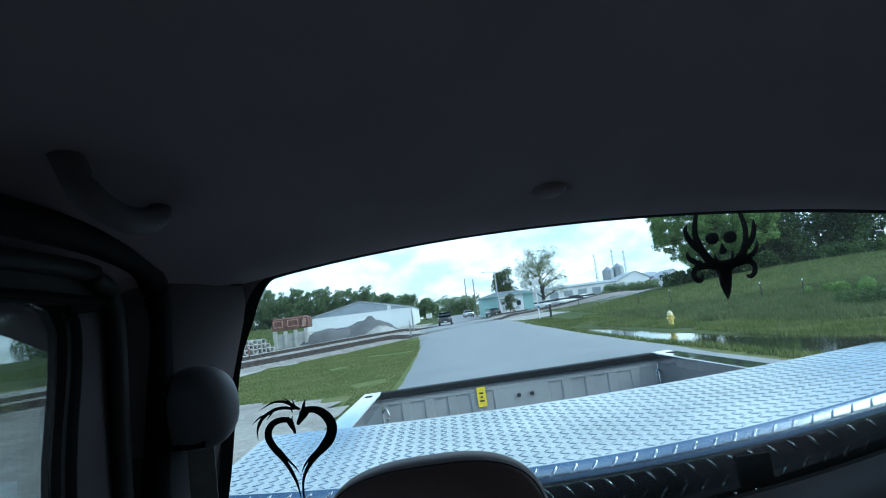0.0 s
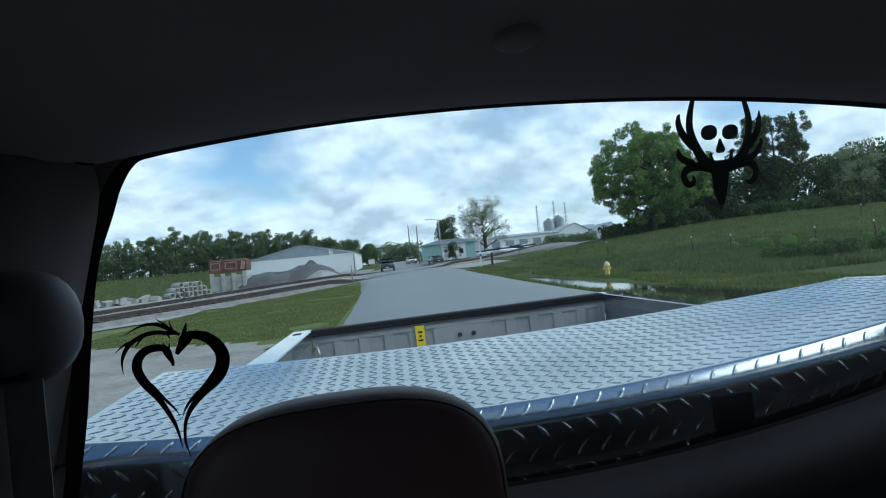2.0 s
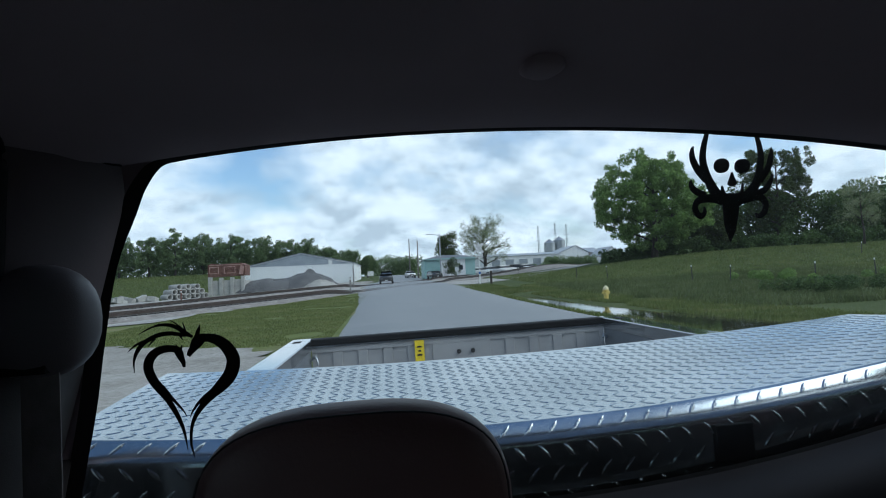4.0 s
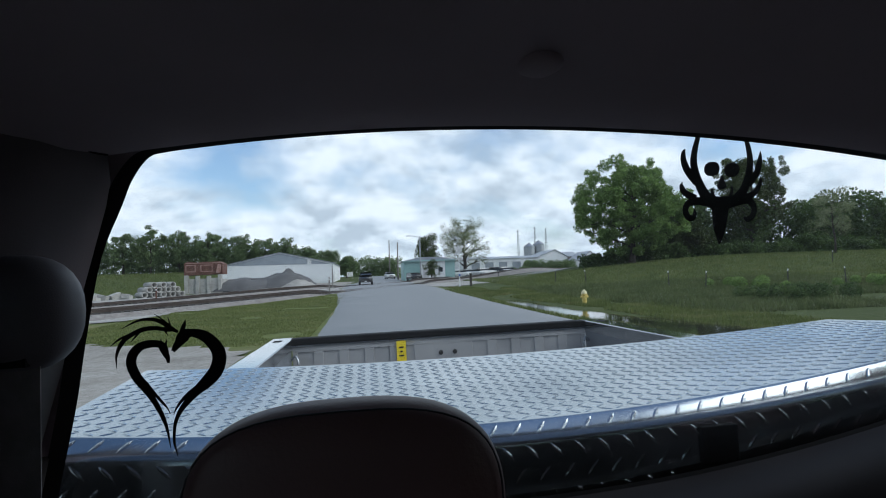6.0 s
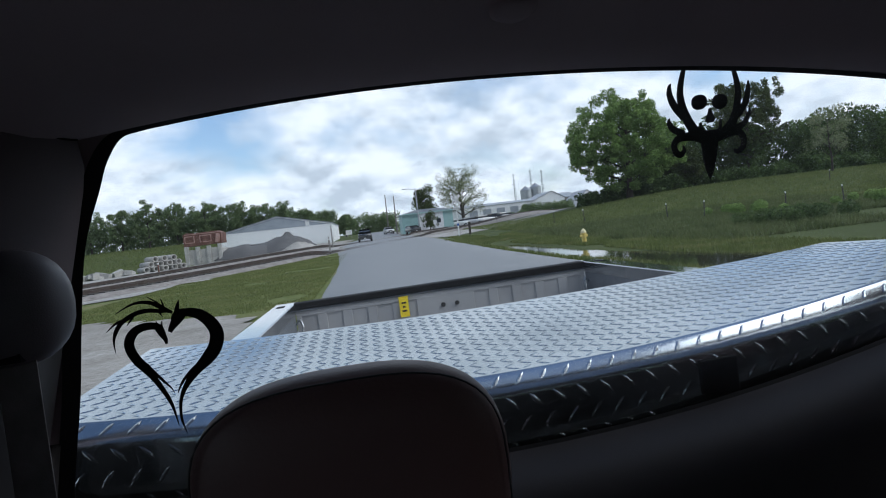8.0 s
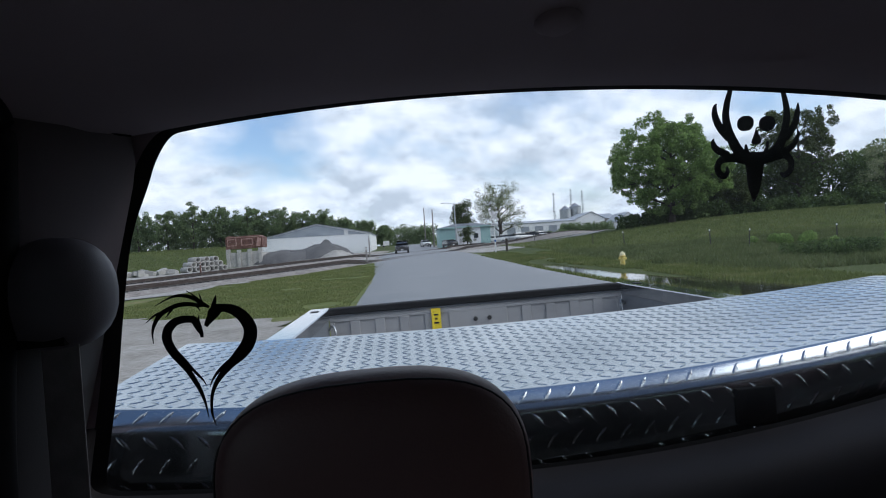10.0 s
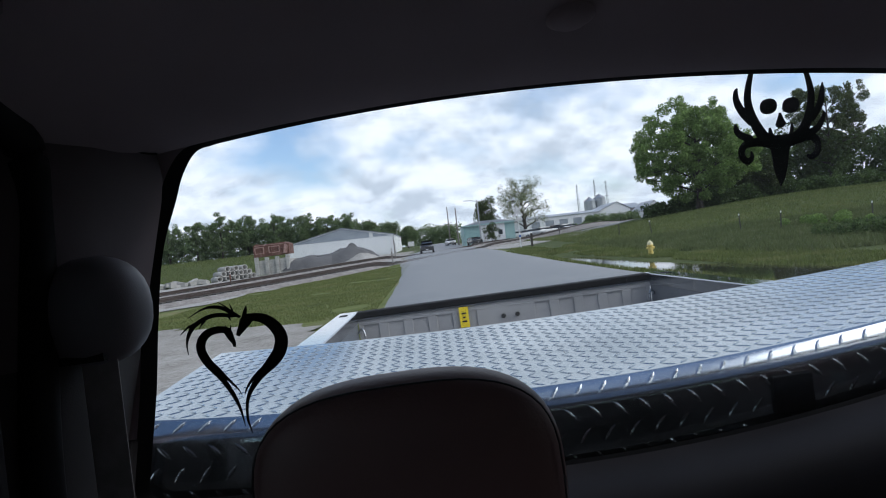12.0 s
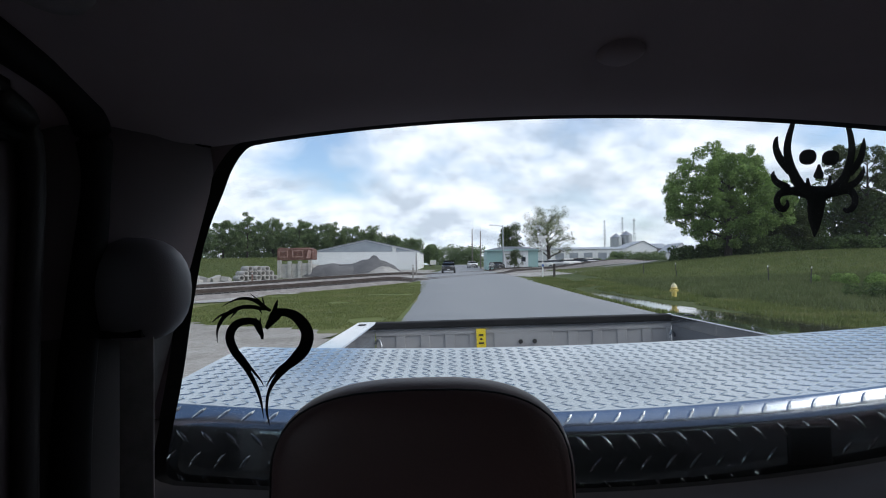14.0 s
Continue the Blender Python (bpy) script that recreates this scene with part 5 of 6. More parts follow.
# ---- yard beyond the track ----
def warehouse(x0, xm, x1, y, depth, base, eave, ridge, label="long white metal warehouse with a grey gable end", panel=True):
    """A long white shed that turns its gable to the road: white walls, grey gable, low grey roof."""
    b = thing("warehouse", pose(xm, y, base), label, "building", "buildings past the crossing")
    w0, w1, e, r = x0 - xm, x1 - xm, eave - base, ridge - base
    part("gable_wall", prism([(w0, 0, -1.2), (w1, 0, -1.2), (w1, 0, e), (0, 0, r), (w0, 0, e)], (0, 0.2, 0)), M_white_metal, b)
    if panel:
        part("gable_panel", prism([(w0 + 0.5, -0.05, e + 0.02), (w1 - 0.6, -0.05, e - 0.12), (0, -0.05, r - 0.12)], (0, 0.045, 0)), M_grey_metal, b, "grey upper gable panel")
        part("gable_strip", boxed(((w1 * 0.52, -0.08, e - 0.1), (w1 * 0.52 + 0.8, -0.054, e + (r - e) * 0.45))), M_white_trim, b, "pale strip through the gable panel")
    for sx, xx in ((-1, w0), (1, w1)):
        part("side_wall", boxed(((min(xx, xx - sx * 0.2), 0.2, -1.2), (max(xx, xx - sx * 0.2), depth, e))), M_white_metal, b)
        part("roof_slope", prism([(xx + sx * 0.25, -0.3, e), (0, -0.3, r + 0.03), (0, -0.3, r + 0.13), (xx + sx * 0.25, -0.3, e + 0.1)], (0, depth + 0.6, 0)), M_grey_metal, b, "low grey metal roof")
    part("back_wall", prism([(w0, depth, -1.2), (w1, depth, -1.2), (w1, depth, e), (0, depth, r), (w0, depth, e)], (0, 0.2, 0)), M_white_metal, b)
    for k in range(22):
        gx = w0 + (w1 - w0) * (k + 0.5) / 22
        part("siding_rib", boxed(((gx - 0.03, -0.03, -1.0), (gx + 0.03, -0.002, e - 0.12))), M_white_metal, b)
    part("corner_trim", boxed(((w1 - 0.02, -0.04, -1.0), (w1 + 0.05, 0.1, e))), M_galv, b)
    door = part("side_door", boxed(((w1 - 0.02, 3.0, -0.1), (w1 + 0.04, 4.1, 2.1))), M_door, b, "grey side door")
    part("door_frame", boxed(((w1 - 0.02, 2.85, -0.1), (w1 + 0.03, 3.0, 2.25)), ((w1 - 0.02, 4.1, -0.1), (w1 + 0.03, 4.25, 2.25))), M_galv, door)


warehouse(-29.1, -17.7, -7.1, 125.0, 34.0, 1.1, 5.3, 7.7)
dirt_pile(-13.6, 102, 5.6, 5, 2.45, 3, M_dirt_pile, "heap of dark grey dirt before the warehouse", 2.3)
dirt_pile(-19.0, 101.0, 7.4, 4, 1.75, 8, M_dirt_pile, "long low heap of dark grey dirt", 5.0)
dirt_pile(-23.8, 102.5, 6.4, 4, 1.7, 5, M_dirt_pile, "low heap of dark grey dirt beside the loading bay", 5.0)
dirt_pile(-10.3, 92, 2.6, 2.2, 1.05, 12, M_pale_gravel, "small heap of pale gravel")


def loading_bay(x, y):
    """Old concrete piers and walls under a rusty steel bin."""
    z = ground_z(x, y)
    bay = thing("concrete_bay", pose(x, y, z), "weathered grey concrete loading bay with stained piers", "loading bay")
    rng = random.Random(4)
    for k in range(4):
        px_ = -2.55 + 1.68 * k
        part("pier", boxed(((px_ - 0.28, -0.25, -0.4), (px_ + 0.28, 0.5, 2.9 if k in (0, 3) else 2.75)), bevel=0.04), M_concrete, bay)
        if k < 3:
            part("wall_panel", boxed(((px_ + 0.285, 0.1 * rng.random(), -0.4), (px_ + 1.395, 0.45, 2.3 + 0.3 * rng.random())), bevel=0.03), M_concrete, bay)
    part("side_wall", boxed(((-2.85, 0.55, -0.4), (-2.55, 5.5, 2.2)), bevel=0.03), M_concrete, bay)
    part("side_wall", boxed(((2.5, 0.55, -0.4), (2.8, 5.5, 2.2)), bevel=0.03), M_concrete, bay)
    hopper = thing("rusty_hopper", pose(x, y + 0.2, z + 2.9), "rusty red steel bin resting on concrete piers", "hopper")
    bm = prism([(-2.95, 0, 0.0), (2.85, 0, 0.1), (2.9, 0, 1.7), (2.2, 0, 2.1), (-1.2, 0, 2.0), (-2.4, 0, 2.15), (-2.95, 0, 1.9)], (0, 3.2, 0))
    part("bin", bm, M_rust, hopper)
    for fx, fw in ((-1.95, 0.75), (0.45, 0.9)):
        part("hatch_frame", boxed(((fx - fw, -0.08, 0.5), (fx - fw + 0.12, -0.002, 1.6)), ((fx + fw - 0.12, -0.08, 0.5), (fx + fw, -0.002, 1.6)), ((fx - fw + 0.12, -0.08, 1.48), (fx + fw - 0.12, -0.002, 1.6)), ((fx - fw + 0.12, -0.08, 0.5), (fx + fw - 0.12, -0.002, 0.62))), M_faded_rust, hopper, "faded pink steel frame")
    part("top_rail", boxed(((-2.7, -0.06, 1.82), (2.7, -0.002, 1.92))), M_faded_rust, hopper)
    for k in range(5):
        part("rib", boxed(((-2.9 + 1.42 * k, -0.1, 0.06), (-2.8 + 1.42 * k, -0.003, 1.75))), M_rust, hopper)
    part("chute", prism([(1.9, -0.3, 0.3), (2.5, -0.3, 0.3), (2.7, -0.3, 1.5), (2.2, -0.3, 1.7)], (0, 0.28, 0)), M_faded_rust, hopper)


loading_bay(-25.6, 98.0)
first_pipe = pipe(pose(-28.0, 80, ground_z(-26, 80) + 0.35, 0, 0, 40))
for row in range(3):
    for k in range(5 - row):
        if row or k:
            copy_thing(first_pipe, pose(-28.0 + 0.9 * k + 0.45 * row, 80 + 0.76 * k + 0.38 * row, ground_z(-26, 80) + 0.35 + 0.62 * row, 0, 0, 40 + 3 * ((k * 7 + row * 5) % 3)))
block_rng = random.Random(21)
for k in range(16):
    w, d, h = block_rng.uniform(0.5, 1.3), block_rng.uniform(0.3, 0.6), block_rng.uniform(0.3, 0.8)
    blk = mesh_object("concrete_block", boxed(((-w, -d, 0), (w, d, h)), bevel=0.05), M_concrete)
    bx, by = -29.4 - 0.62 * k + block_rng.uniform(-0.4, 0.4), 78.5 - 0.9 * k + block_rng.uniform(-1, 1)
    blk.matrix_world = pose(bx, by, ground_z(bx, by) - 0.05, block_rng.uniform(-14, 14), block_rng.uniform(-18, 18), block_rng.uniform(0, 180))
    tagged(blk, "pale broken concrete block lying by the track", "concrete block", "blocks by the track")
marker_post(-3.6, 54.0, 1.45, M_wood_grey, "grey wooden marker post beside the track")
marker_post(-4.3, 72.0, 2.6, M_wood_grey, "tall thin weathered post beside the far track")
marker_post(-22.0, 66.0, 1.2, M_rust, "rusty low post beside the yard")
crossbuck(8.6, 58.0)
hydrant(10.55, 30.0)


# ---- workshops, warehouse and silos past the crossing ----
def workshop(x0, xa, xb, x1, y, base, h):
    """A low workshop: a white middle bay between two teal ones under one shallow grey roof."""
    b = thing("workshop", pose(x0, y, base), "low workshop with teal and white metal walls", "building", "buildings past the crossing")
    a, c, w = xa - x0, xb - x0, x1 - x0
    part("teal_bay", boxed(((0, -0.1, -1.0), (a - 0.005, 10, h - 0.1))), M_teal, b, "teal metal bay")
    part("white_bay", boxed(((a, -0.25, -1.0), (c, 9.9, h))), M_white_metal, b, "white metal bay")
    part("teal_bay", boxed(((c + 0.005, -0.1, -1.0), (w, 10, h - 0.1))), M_teal, b, "teal metal bay")
    part("roof", prism([(-0.4, -0.6, h + 0.004), (w + 0.4, -0.6, h + 0.004), (w * 0.72, -0.6, h + 0.62), (w * 0.3, -0.6, h + 0.68)], (0, 11.0, 0)), M_grey_metal, b, "shallow grey metal roof")
    part("eave_board", boxed(((-0.4, -0.66, h - 0.12), (w + 0.4, -0.602, h + 0.08))), M_teal, b)
    for k in range(9):
        gx = 0.2 + k * (a - 0.4) / 8
        part("siding_rib", boxed(((gx - 0.04, -0.14, -0.9), (gx + 0.04, -0.102, h - 0.12))), M_teal, b)
    part("door", boxed(((a + 0.5, -0.3, -0.4), (a + 1.5, -0.252, 1.8))), M_door, b)
    part("window", boxed(((c - 1.3, -0.29, 0.9), (c - 0.5, -0.252, 1.8))), M_window, b)


workshop(6.8, 9.85, 14.6, 16.5, 113.5, 1.75, 3.1)
low_building("long_warehouse", 27.5, 49.5, 168, 20, 3.7, 0.9, M_white_metal, "long low white warehouse behind the yard", [(2 + 4 * k, 2.4, 2.7, M_grey_metal) for k in range(5)], 2.7)
warehouse(55.2, 61.4, 65.6, 190, 16, 2.6, 7.0, 9.4, "white gabled building by the silos", False)
low_building("tan_shed", 66.5, 73.0, 200, 12, 4.4, 1.8, M_wood_grey, "brown-roofed shed behind the railway", [(2, 2, 3, M_door)], 2.9)
warehouse(68.5, 72.0, 74.5, 186, 12, 2.8, 5.6, 8.4, "small white gabled shed beside the railway", False)
for sx_, sy_, r, h in ((64.6, 232, 2.2, 9.6), (69.2, 234, 2.3, 10.6)):
    s = thing("grain_silo", pose(sx_, sy_, 3.0), "grey galvanised grain silo with a conical cap", "silo", "grain silos")
    part("bin", tubed([(0, 0, -1), (0, 0, h)], r, 24), M_galv, s)
    part("cap", tubed([(0, 0, h), (0, 0, h + 1.3), (0, 0, h + 1.6)], [r + 0.15, 0.5, 0.3], 24), M_galv, s)
    part("ladder", boxed(((-0.25, -r - 0.12, 0), (-0.18, -r - 0.04, h)), ((0.18, -r - 0.12, 0), (0.25, -r - 0.04, h))), M_galv, s)
for (tx, ty, th) in ((62.3, 240, 17.2), (69.5, 240, 18.3), (74.2, 240, 17.6)):
    t_ = thing("lattice_mast", pose(tx, ty, 3.0), "thin steel lattice mast behind the yard", "mast", "steel masts")
    for ax, ay in ((-0.5, -0.4), (0.5, -0.4), (0, 0.5)):
        part("leg", tubed([(ax, ay, -1), (ax * 0.3, ay * 0.3, th)], 0.08, 5), M_galv, t_)
    for k in range(6):
        part("crosspiece", boxed(((-0.9 + 0.05 * k, -0.05, th * (0.45 + 0.1 * k)), (0.9 - 0.05 * k, 0.05, th * (0.45 + 0.1 * k) + 0.15))), M_galv, t_)
street_lamp(9.6, 110.0, 8.2, -2.1, "grey steel street lamp with a long arm")
for px_, py, h in ((6.5, 130, 8.2), (5.5, 150, 9.6), (13.5, 260, 10)):
    utility_pole((px_, py, ground_z(px_, py)), h, "far wooden utility pole beside the road")
utility_pole((-46.0, 70.0, ground_z(-46, 70)), 11.0, "old wooden pole in the rough field")
car(-0.45, 83, 0, M_car, "black sport utility vehicle driving along the road", 1.55, True)
M_white_car = mat("white_car_paint", ((0.6, 0.6, 0.6), (0.72, 0.72, 0.72)), 3, 0.3, coat=0.7)
car(5.0, 138, 8, M_white_car, "white car parked near the workshops", 1.45, True)
for k in range(5):
    car(18.0 + 3.3 * k, 117 + 3.5 * k, 80 + 14 * (k % 3), (M_white_car, M_galv, M_white_car, M_car)[k % 4], "parked car in the workshop yard", 1.5)
car(8.3, 109.5, 12, M_car, "dark car parked before the teal workshop", 1.3)
notice = thing("notice_board", pose(-4.6, 160, ground_z(-4.6, 160)), "small white board sign on two posts", "sign")
part("board", boxed(((-0.8, -0.05, 0.7), (0.8, 0.05, 1.9)), bevel=0.02), M_white_trim, notice)
for sx in (-0.6, 0.6):
    part("post", boxed(((sx - 0.05, 0.052, -0.2), (sx + 0.05, 0.15, 1.7))), M_wood_grey, notice)


def fence_post(m):
    p = thing("fence_post", m, "thin dark steel fence post with a white tip", "fence post", "posts of the field fence")
    part("stake", boxed(((-0.03, -0.03, -0.2), (0.03, 0.03, 1.22)), bevel=0.006), M_dark_metal, p)
    part("tip", boxed(((-0.032, -0.032, 1.221), (0.032, 0.032, 1.36))), M_white_trim, p, "white painted tip")
    return p


# ---- trees, hedges and grass behind the truck ----
def crown_lobes(radius, low, high, n, seed):
    """Leaf masses over an uneven, broad crown: small clumps near its skin, gaps between them."""
    rng = random.Random(seed)
    out = []
    mid, half = (low + high) / 2, (high - low) / 2
    while len(out) < n:
        d = Vector((rng.gauss(0, 1), rng.gauss(0, 1), rng.gauss(0, 1))).normalized()
        skin = 1 + 0.42 * noise.noise((d.x * 1.7 + seed, d.y * 1.7, d.z * 1.7)) + 0.18 * noise.noise((d.x * 4 + seed, d.y * 4, d.z * 4))
        q = skin * (1 - 0.55 * rng.random() ** 2.2)
        wide = 1.0 if d.z > 0 else 0.92
        out.append((d.x * radius * q * wide, d.y * radius * q * wide, max(low, mid + d.z * half * q), radius * 0.07, radius * 0.05, 1))
    return out


tree((43.6, 95, ground_z(43.6, 95)), 16.2, 8.6, "broad round green tree at the field's edge", M_leaf, 70000, 0.3, 91, 0.5, 1.15, 18, (0.5, 0), 0.15, group="trees at the field edge", crown_low=1.5, spread_pow=0.8, lobes=crown_lobes(9.0, 1.8, 15.8, 330, 5))
tree((56.5, 99, ground_z(56.5, 99)), 6.4, 3.4, "leafy green tree beside the round tree", M_leaf_dark, 16000, 0.3, 92, 0.3, 0.95, 12, (0, 0), 0.15, group="trees at the field edge", crown_low=0.8, spread_pow=0.8, lobes=crown_lobes(3.4, 0.6, 6.2, 80, 6))
tree((69.5, 101, ground_z(69.5, 101)), 17.5, 6.2, "tall airy green tree in the belt", M_leaf_dark, 30000, 0.3, 94, 0.4, 1.0, 15, (0.8, 0), 0.25, group="trees at the field edge", crown_low=3.0, spread_pow=0.8, lobes=crown_lobes(5.8, 4.0, 18.0, 150, 9))
tree((64.5, 76, ground_z(64.5, 76)), 8.6, 3.0, "pale airy tree with thin spring leaves on the hill", M_leaf_sparse, 5000, 0.16, 89, 0.16, 0.8, 14, (0, 0), 0.25, spread_pow=0.9)
thicket("tree_belt", 50, 150, 99, 116, 8, 12.5, 330, 120000, 0.5, M_leaf_belt, 93, "dark belt of trees behind the field", None, (1.0, 2.0))
thicket("belt_foot", 36, 150, 95, 99, 1.0, 4.0, 260, 60000, 0.36, M_leaf_belt, 88, "dark brush at the foot of the trees", None, (0.6, 1.2))
tree((21.9, 135, 1.6), 12.0, 5.0, "large bare-looking tree with sparse spring leaves", M_leaf_sparse, 9000, 0.24, 95, 0.5, 1.4, 22, (0, 0), 0.2, spread_pow=0.8)
tree((14.2, 142, 2.2), 8.6, 2.4, "dark green tree behind the workshop", M_leaf_dark, 4500, 0.34, 96, 0.3, 1.3, 9)
tree((11.3, 107.5, 1.4), 3.0, 1.0, "small dark conifer-like shrub before the workshop", M_leaf_dark, 3200, 0.16, 87, 0.08, 0.5, 9, (0, 0), 0.1)
for k, (tx, ty, th, sp) in enumerate(((-71, 186, 11.0, 5), (-63, 185, 12.6, 5), (-56, 188, 11.5, 4.5), (-47, 186, 11.2, 5), (-38, 187, 11.5, 5), (-31, 190, 11.5, 4.5), (-25, 189, 11.0, 4.5), (-18, 190, 9.4, 4), (-12, 192, 8.0, 3.4), (-5.9, 180, 5.8, 2.6), (-80, 187, 11, 5), (-90, 190, 12, 5))):
    tree((tx, ty, ground_z(tx, ty)), th, sp, "dark green woodland tree behind the warehouse", M_leaf_wood, 8000, 0.42, 120 + k, 0.3, 1.1, 12, (0, 0), 0.15, group="trees of the far wood", crown_low=1.0, spread_pow=0.8, lobes=crown_lobes(sp, 1.0, th, 70, 60 + k))
thicket("far_wood", -140, -12, 190, 215, 6, 10.5, 420, 60000, 0.6, M_leaf_wood, 97, "wall of dark green woodland behind the warehouse", None, (1.4, 2.6))
thicket("far_trees", -5, 12, 228, 240, 5, 8.5, 60, 11000, 0.55, M_leaf_wood, 98, "dark clump of trees at the end of the road", None, (1.2, 2.2))
thicket("far_trees", 14, 130, 250, 280, 3, 6, 150, 22000, 0.6, M_leaf_wood, 99, "far line of trees behind the yard", None, (1.2, 2.2))
thicket("far_scrub", 44, 57, 158, 164, 1.6, 4.6, 80, 14000, 0.3, M_leaf_wood, 101, "green scrub beside the railway", None, (0.6, 1.2))
thicket("yard_scrub", 27, 44, 150, 156, 0.4, 2.2, 50, 7000, 0.26, M_leaf_wood, 107, "low uneven scrub before the long white building", None, (0.5, 0.9))
thicket("field_brush", 26, 36, 34, 46, 0.05, 0.9, 30, 9000, 0.1, M_leaf, 103, "rough dark brush and reeds in the low field", None, (0.3, 0.6))
thicket("reed_clump", 18.5, 23.0, 26, 31, 0.1, 0.9, 22, 9000, 0.09, M_leaf_belt, 105, "dark shrubby weeds at the edge of the wet field", None, (0.25, 0.5))
tufts("ditch_grass", [(6.3, 6.9, 8, 52), (9.9, 14, 14, 56), (7.4, 9.9, 46, 58)], 50000, 0.16, 7, "uncut green grass along the ditch", M_grass_blade)
tufts("reeds", [(13, 40, 30, 54), (13, 22, 22, 34)], 80000, 0.3, 9, "tall grey-green grass and reeds in the low field", M_reed_blade, -0.5)
tufts("hill_grass", [(14, 90, 52, 94), (38, 80, 30, 54)], 120000, 0.26, 11, "long green grass over the hill field", M_hill_blade, -0.6)
tufts("field_grass", [(-95, -22, 108, 184)], 70000, 0.4, 13, "long pale grass over the rising field", M_hill_blade, -0.6)
tufts("shoulder_grass", [(-10.5, -1.95, 17.6, 50), (-6.5, -1.95, 16.0, 17.6), (-2.9, -1.95, 8, 16.0)], 84000, 0.05, 15, "mown yellow-green grass of the road shoulder", M_verge_blade, -0.45)
tufts("lot_grass", [(-16, -2.4, 6, 20)], 12000, 0.045, 16, "thin sparse grass and weeds in the gravel lot", M_verge_blade, 0.12)
post = fence_post(pose(46.5, 43.0, ground_z(46.5, 43.0)))
for k, (fx, fy, tilt) in enumerate(((24.4, 42, 5), (23.7, 46, -2), (19.5, 62, 3), (17.4, 80, 0), (29.5, 40, 2), (35.0, 41, -3), (20.6, 56, -4), (41.0, 42, 2))):
    copy_thing(post, pose(fx, fy, ground_z(fx, fy), 0, tilt, 0))
corner = mesh_object("corner_post", boxed(((-0.11, -0.11, -0.3), (0.11, 0.11, 1.35)), bevel=0.02), M_bark)
corner.location = (10.4, 62.0, ground_z(10.4, 62.0))
tagged(corner, "thick dark wooden corner post of the field fence", "fence post")
tagged(copy_thing(post, pose(52, 62, ground_z(52, 62), 0, 4, 0)), "thin dark steel post on the hill field")

# ---- open shed beside the road ----
pole_shed()
utility_pole((13.4, -6.0, ground_z(13.4, -6)), 10.6, "leaning old wooden pole by the open shed")
thicket("roadside_scrub", 12, 15.5, -24, 2, 0.5, 1.6, 60, 12000, 0.16, M_leaf, 104, "rough green scrub beside the ditch", None, (0.4, 0.8))


# ---- the road ahead of the truck, which it reaches later ----
AHEAD = -88.0
behind = set(scene.objects)
white_building, wb = metal_building("metal_building", (-11.1, 58.5), 12.0, 7.4, 3.85, 5.5, "white metal-sided building with a grey gabled roof")
x1, y0 = -11.1, 58.5
v = wb("gable_window", boxed(((x1 - 0.01, 61.3, 2.55), (x1 + 0.05, 62.0, 3.5))), M_door)
wb("pane", boxed(((x1 + 0.045, 61.38, 2.63), (x1 + 0.06, 61.92, 3.42))), M_white_trim, v)
for k in range(5):
    wb("slat", boxed(((x1 + 0.05, 61.36, 2.70 + 0.15 * k), (x1 + 0.075, 61.94, 2.74 + 0.15 * k))), M_galv, v)
for wx, wh in ((-14.65, 0.58), (-21.9, 0.45)):
    w = wb("window", boxed(((wx - wh, y0 - 0.05, 1.6), (wx + wh, y0 + 0.02, 2.7))), M_white_trim)
    wb("pane", boxed(((wx - wh + 0.07, y0 - 0.062, 1.67), (wx - 0.02, y0 - 0.04, 2.63))), M_window, w)
    wb("pane", boxed(((wx + 0.02, y0 - 0.062, 1.67), (wx + wh - 0.07, y0 - 0.04, 2.63))), M_window, w)
d = wb("door", boxed(((-17.2, y0 - 0.05, 0.0), (-16.1, y0 + 0.02, 2.25))), M_door, white_building, "grey steel door")
wb("door_frame", boxed(((-17.32, y0 - 0.07, 0.0), (-17.2, y0 - 0.001, 2.37)), ((-16.1, y0 - 0.07, 0.0), (-15.98, y0 - 0.001, 2.37)), ((-17.32, y0 - 0.07, 2.25), (-15.98, y0 - 0.001, 2.37))), M_galv, d)
wb("door_knob", tubed([(-16.22, y0 - 0.05, 1.0), (-16.22, y0 - 0.11, 1.0)], 0.035, 8), M_galv, d)
g = wb("roller_door", boxed(((-20.2, y0 - 0.04, 0.0), (-17.45, y0 + 0.02, 3.1))), M_white_trim, white_building, "white overhead door")
wb("door_head", boxed(((-20.35, y0 - 0.08, 3.1), (-17.3, y0 - 0.001, 3.24)), ((-20.35, y0 - 0.08, 0), (-20.2, y0 - 0.001, 3.1))), M_galv, g)
for k in range(5):
    wb("panel", boxed(((-20.15, y0 - 0.06, 0.05 + 0.61 * k), (-17.5, y0 - 0.035, 0.63 + 0.61 * k)), bevel=0.01), M_white_trim, g)
wb("downpipe", tubed([(-13.95, y0 - 0.27, 3.7), (-13.92, y0 - 0.2, 3.5), (-13.7, y0 - 0.09, 3.2), (-13.65, y0 - 0.08, 0.1)], 0.06, 8), M_galv)
wb("wall_bay", boxed(((-13.6, y0 - 0.03, 0.0), (x1 - 0.12, y0 - 0.002, 3.8))), M_white_metal, white_building)
sk = wb("skylight_panel", prism([(-13.4, y0 + 0.35, 4.11), (-12.0, y0 + 0.35, 4.11), (-12.0, y0 + 1.6, 4.67), (-13.4, y0 + 1.6, 4.67)], (0, 0, 0.06)), M_white_trim, white_building, "pale translucent roof panel")
tufts("weeds", [(-13.2, -10.5, 57.9, 58.4), (-11.0, -10.6, 58.5, 65.5), (-23, -12, 57.9, 58.4)], 1200, 0.45, 5, "weeds along the foot of the white building", shift=AHEAD)

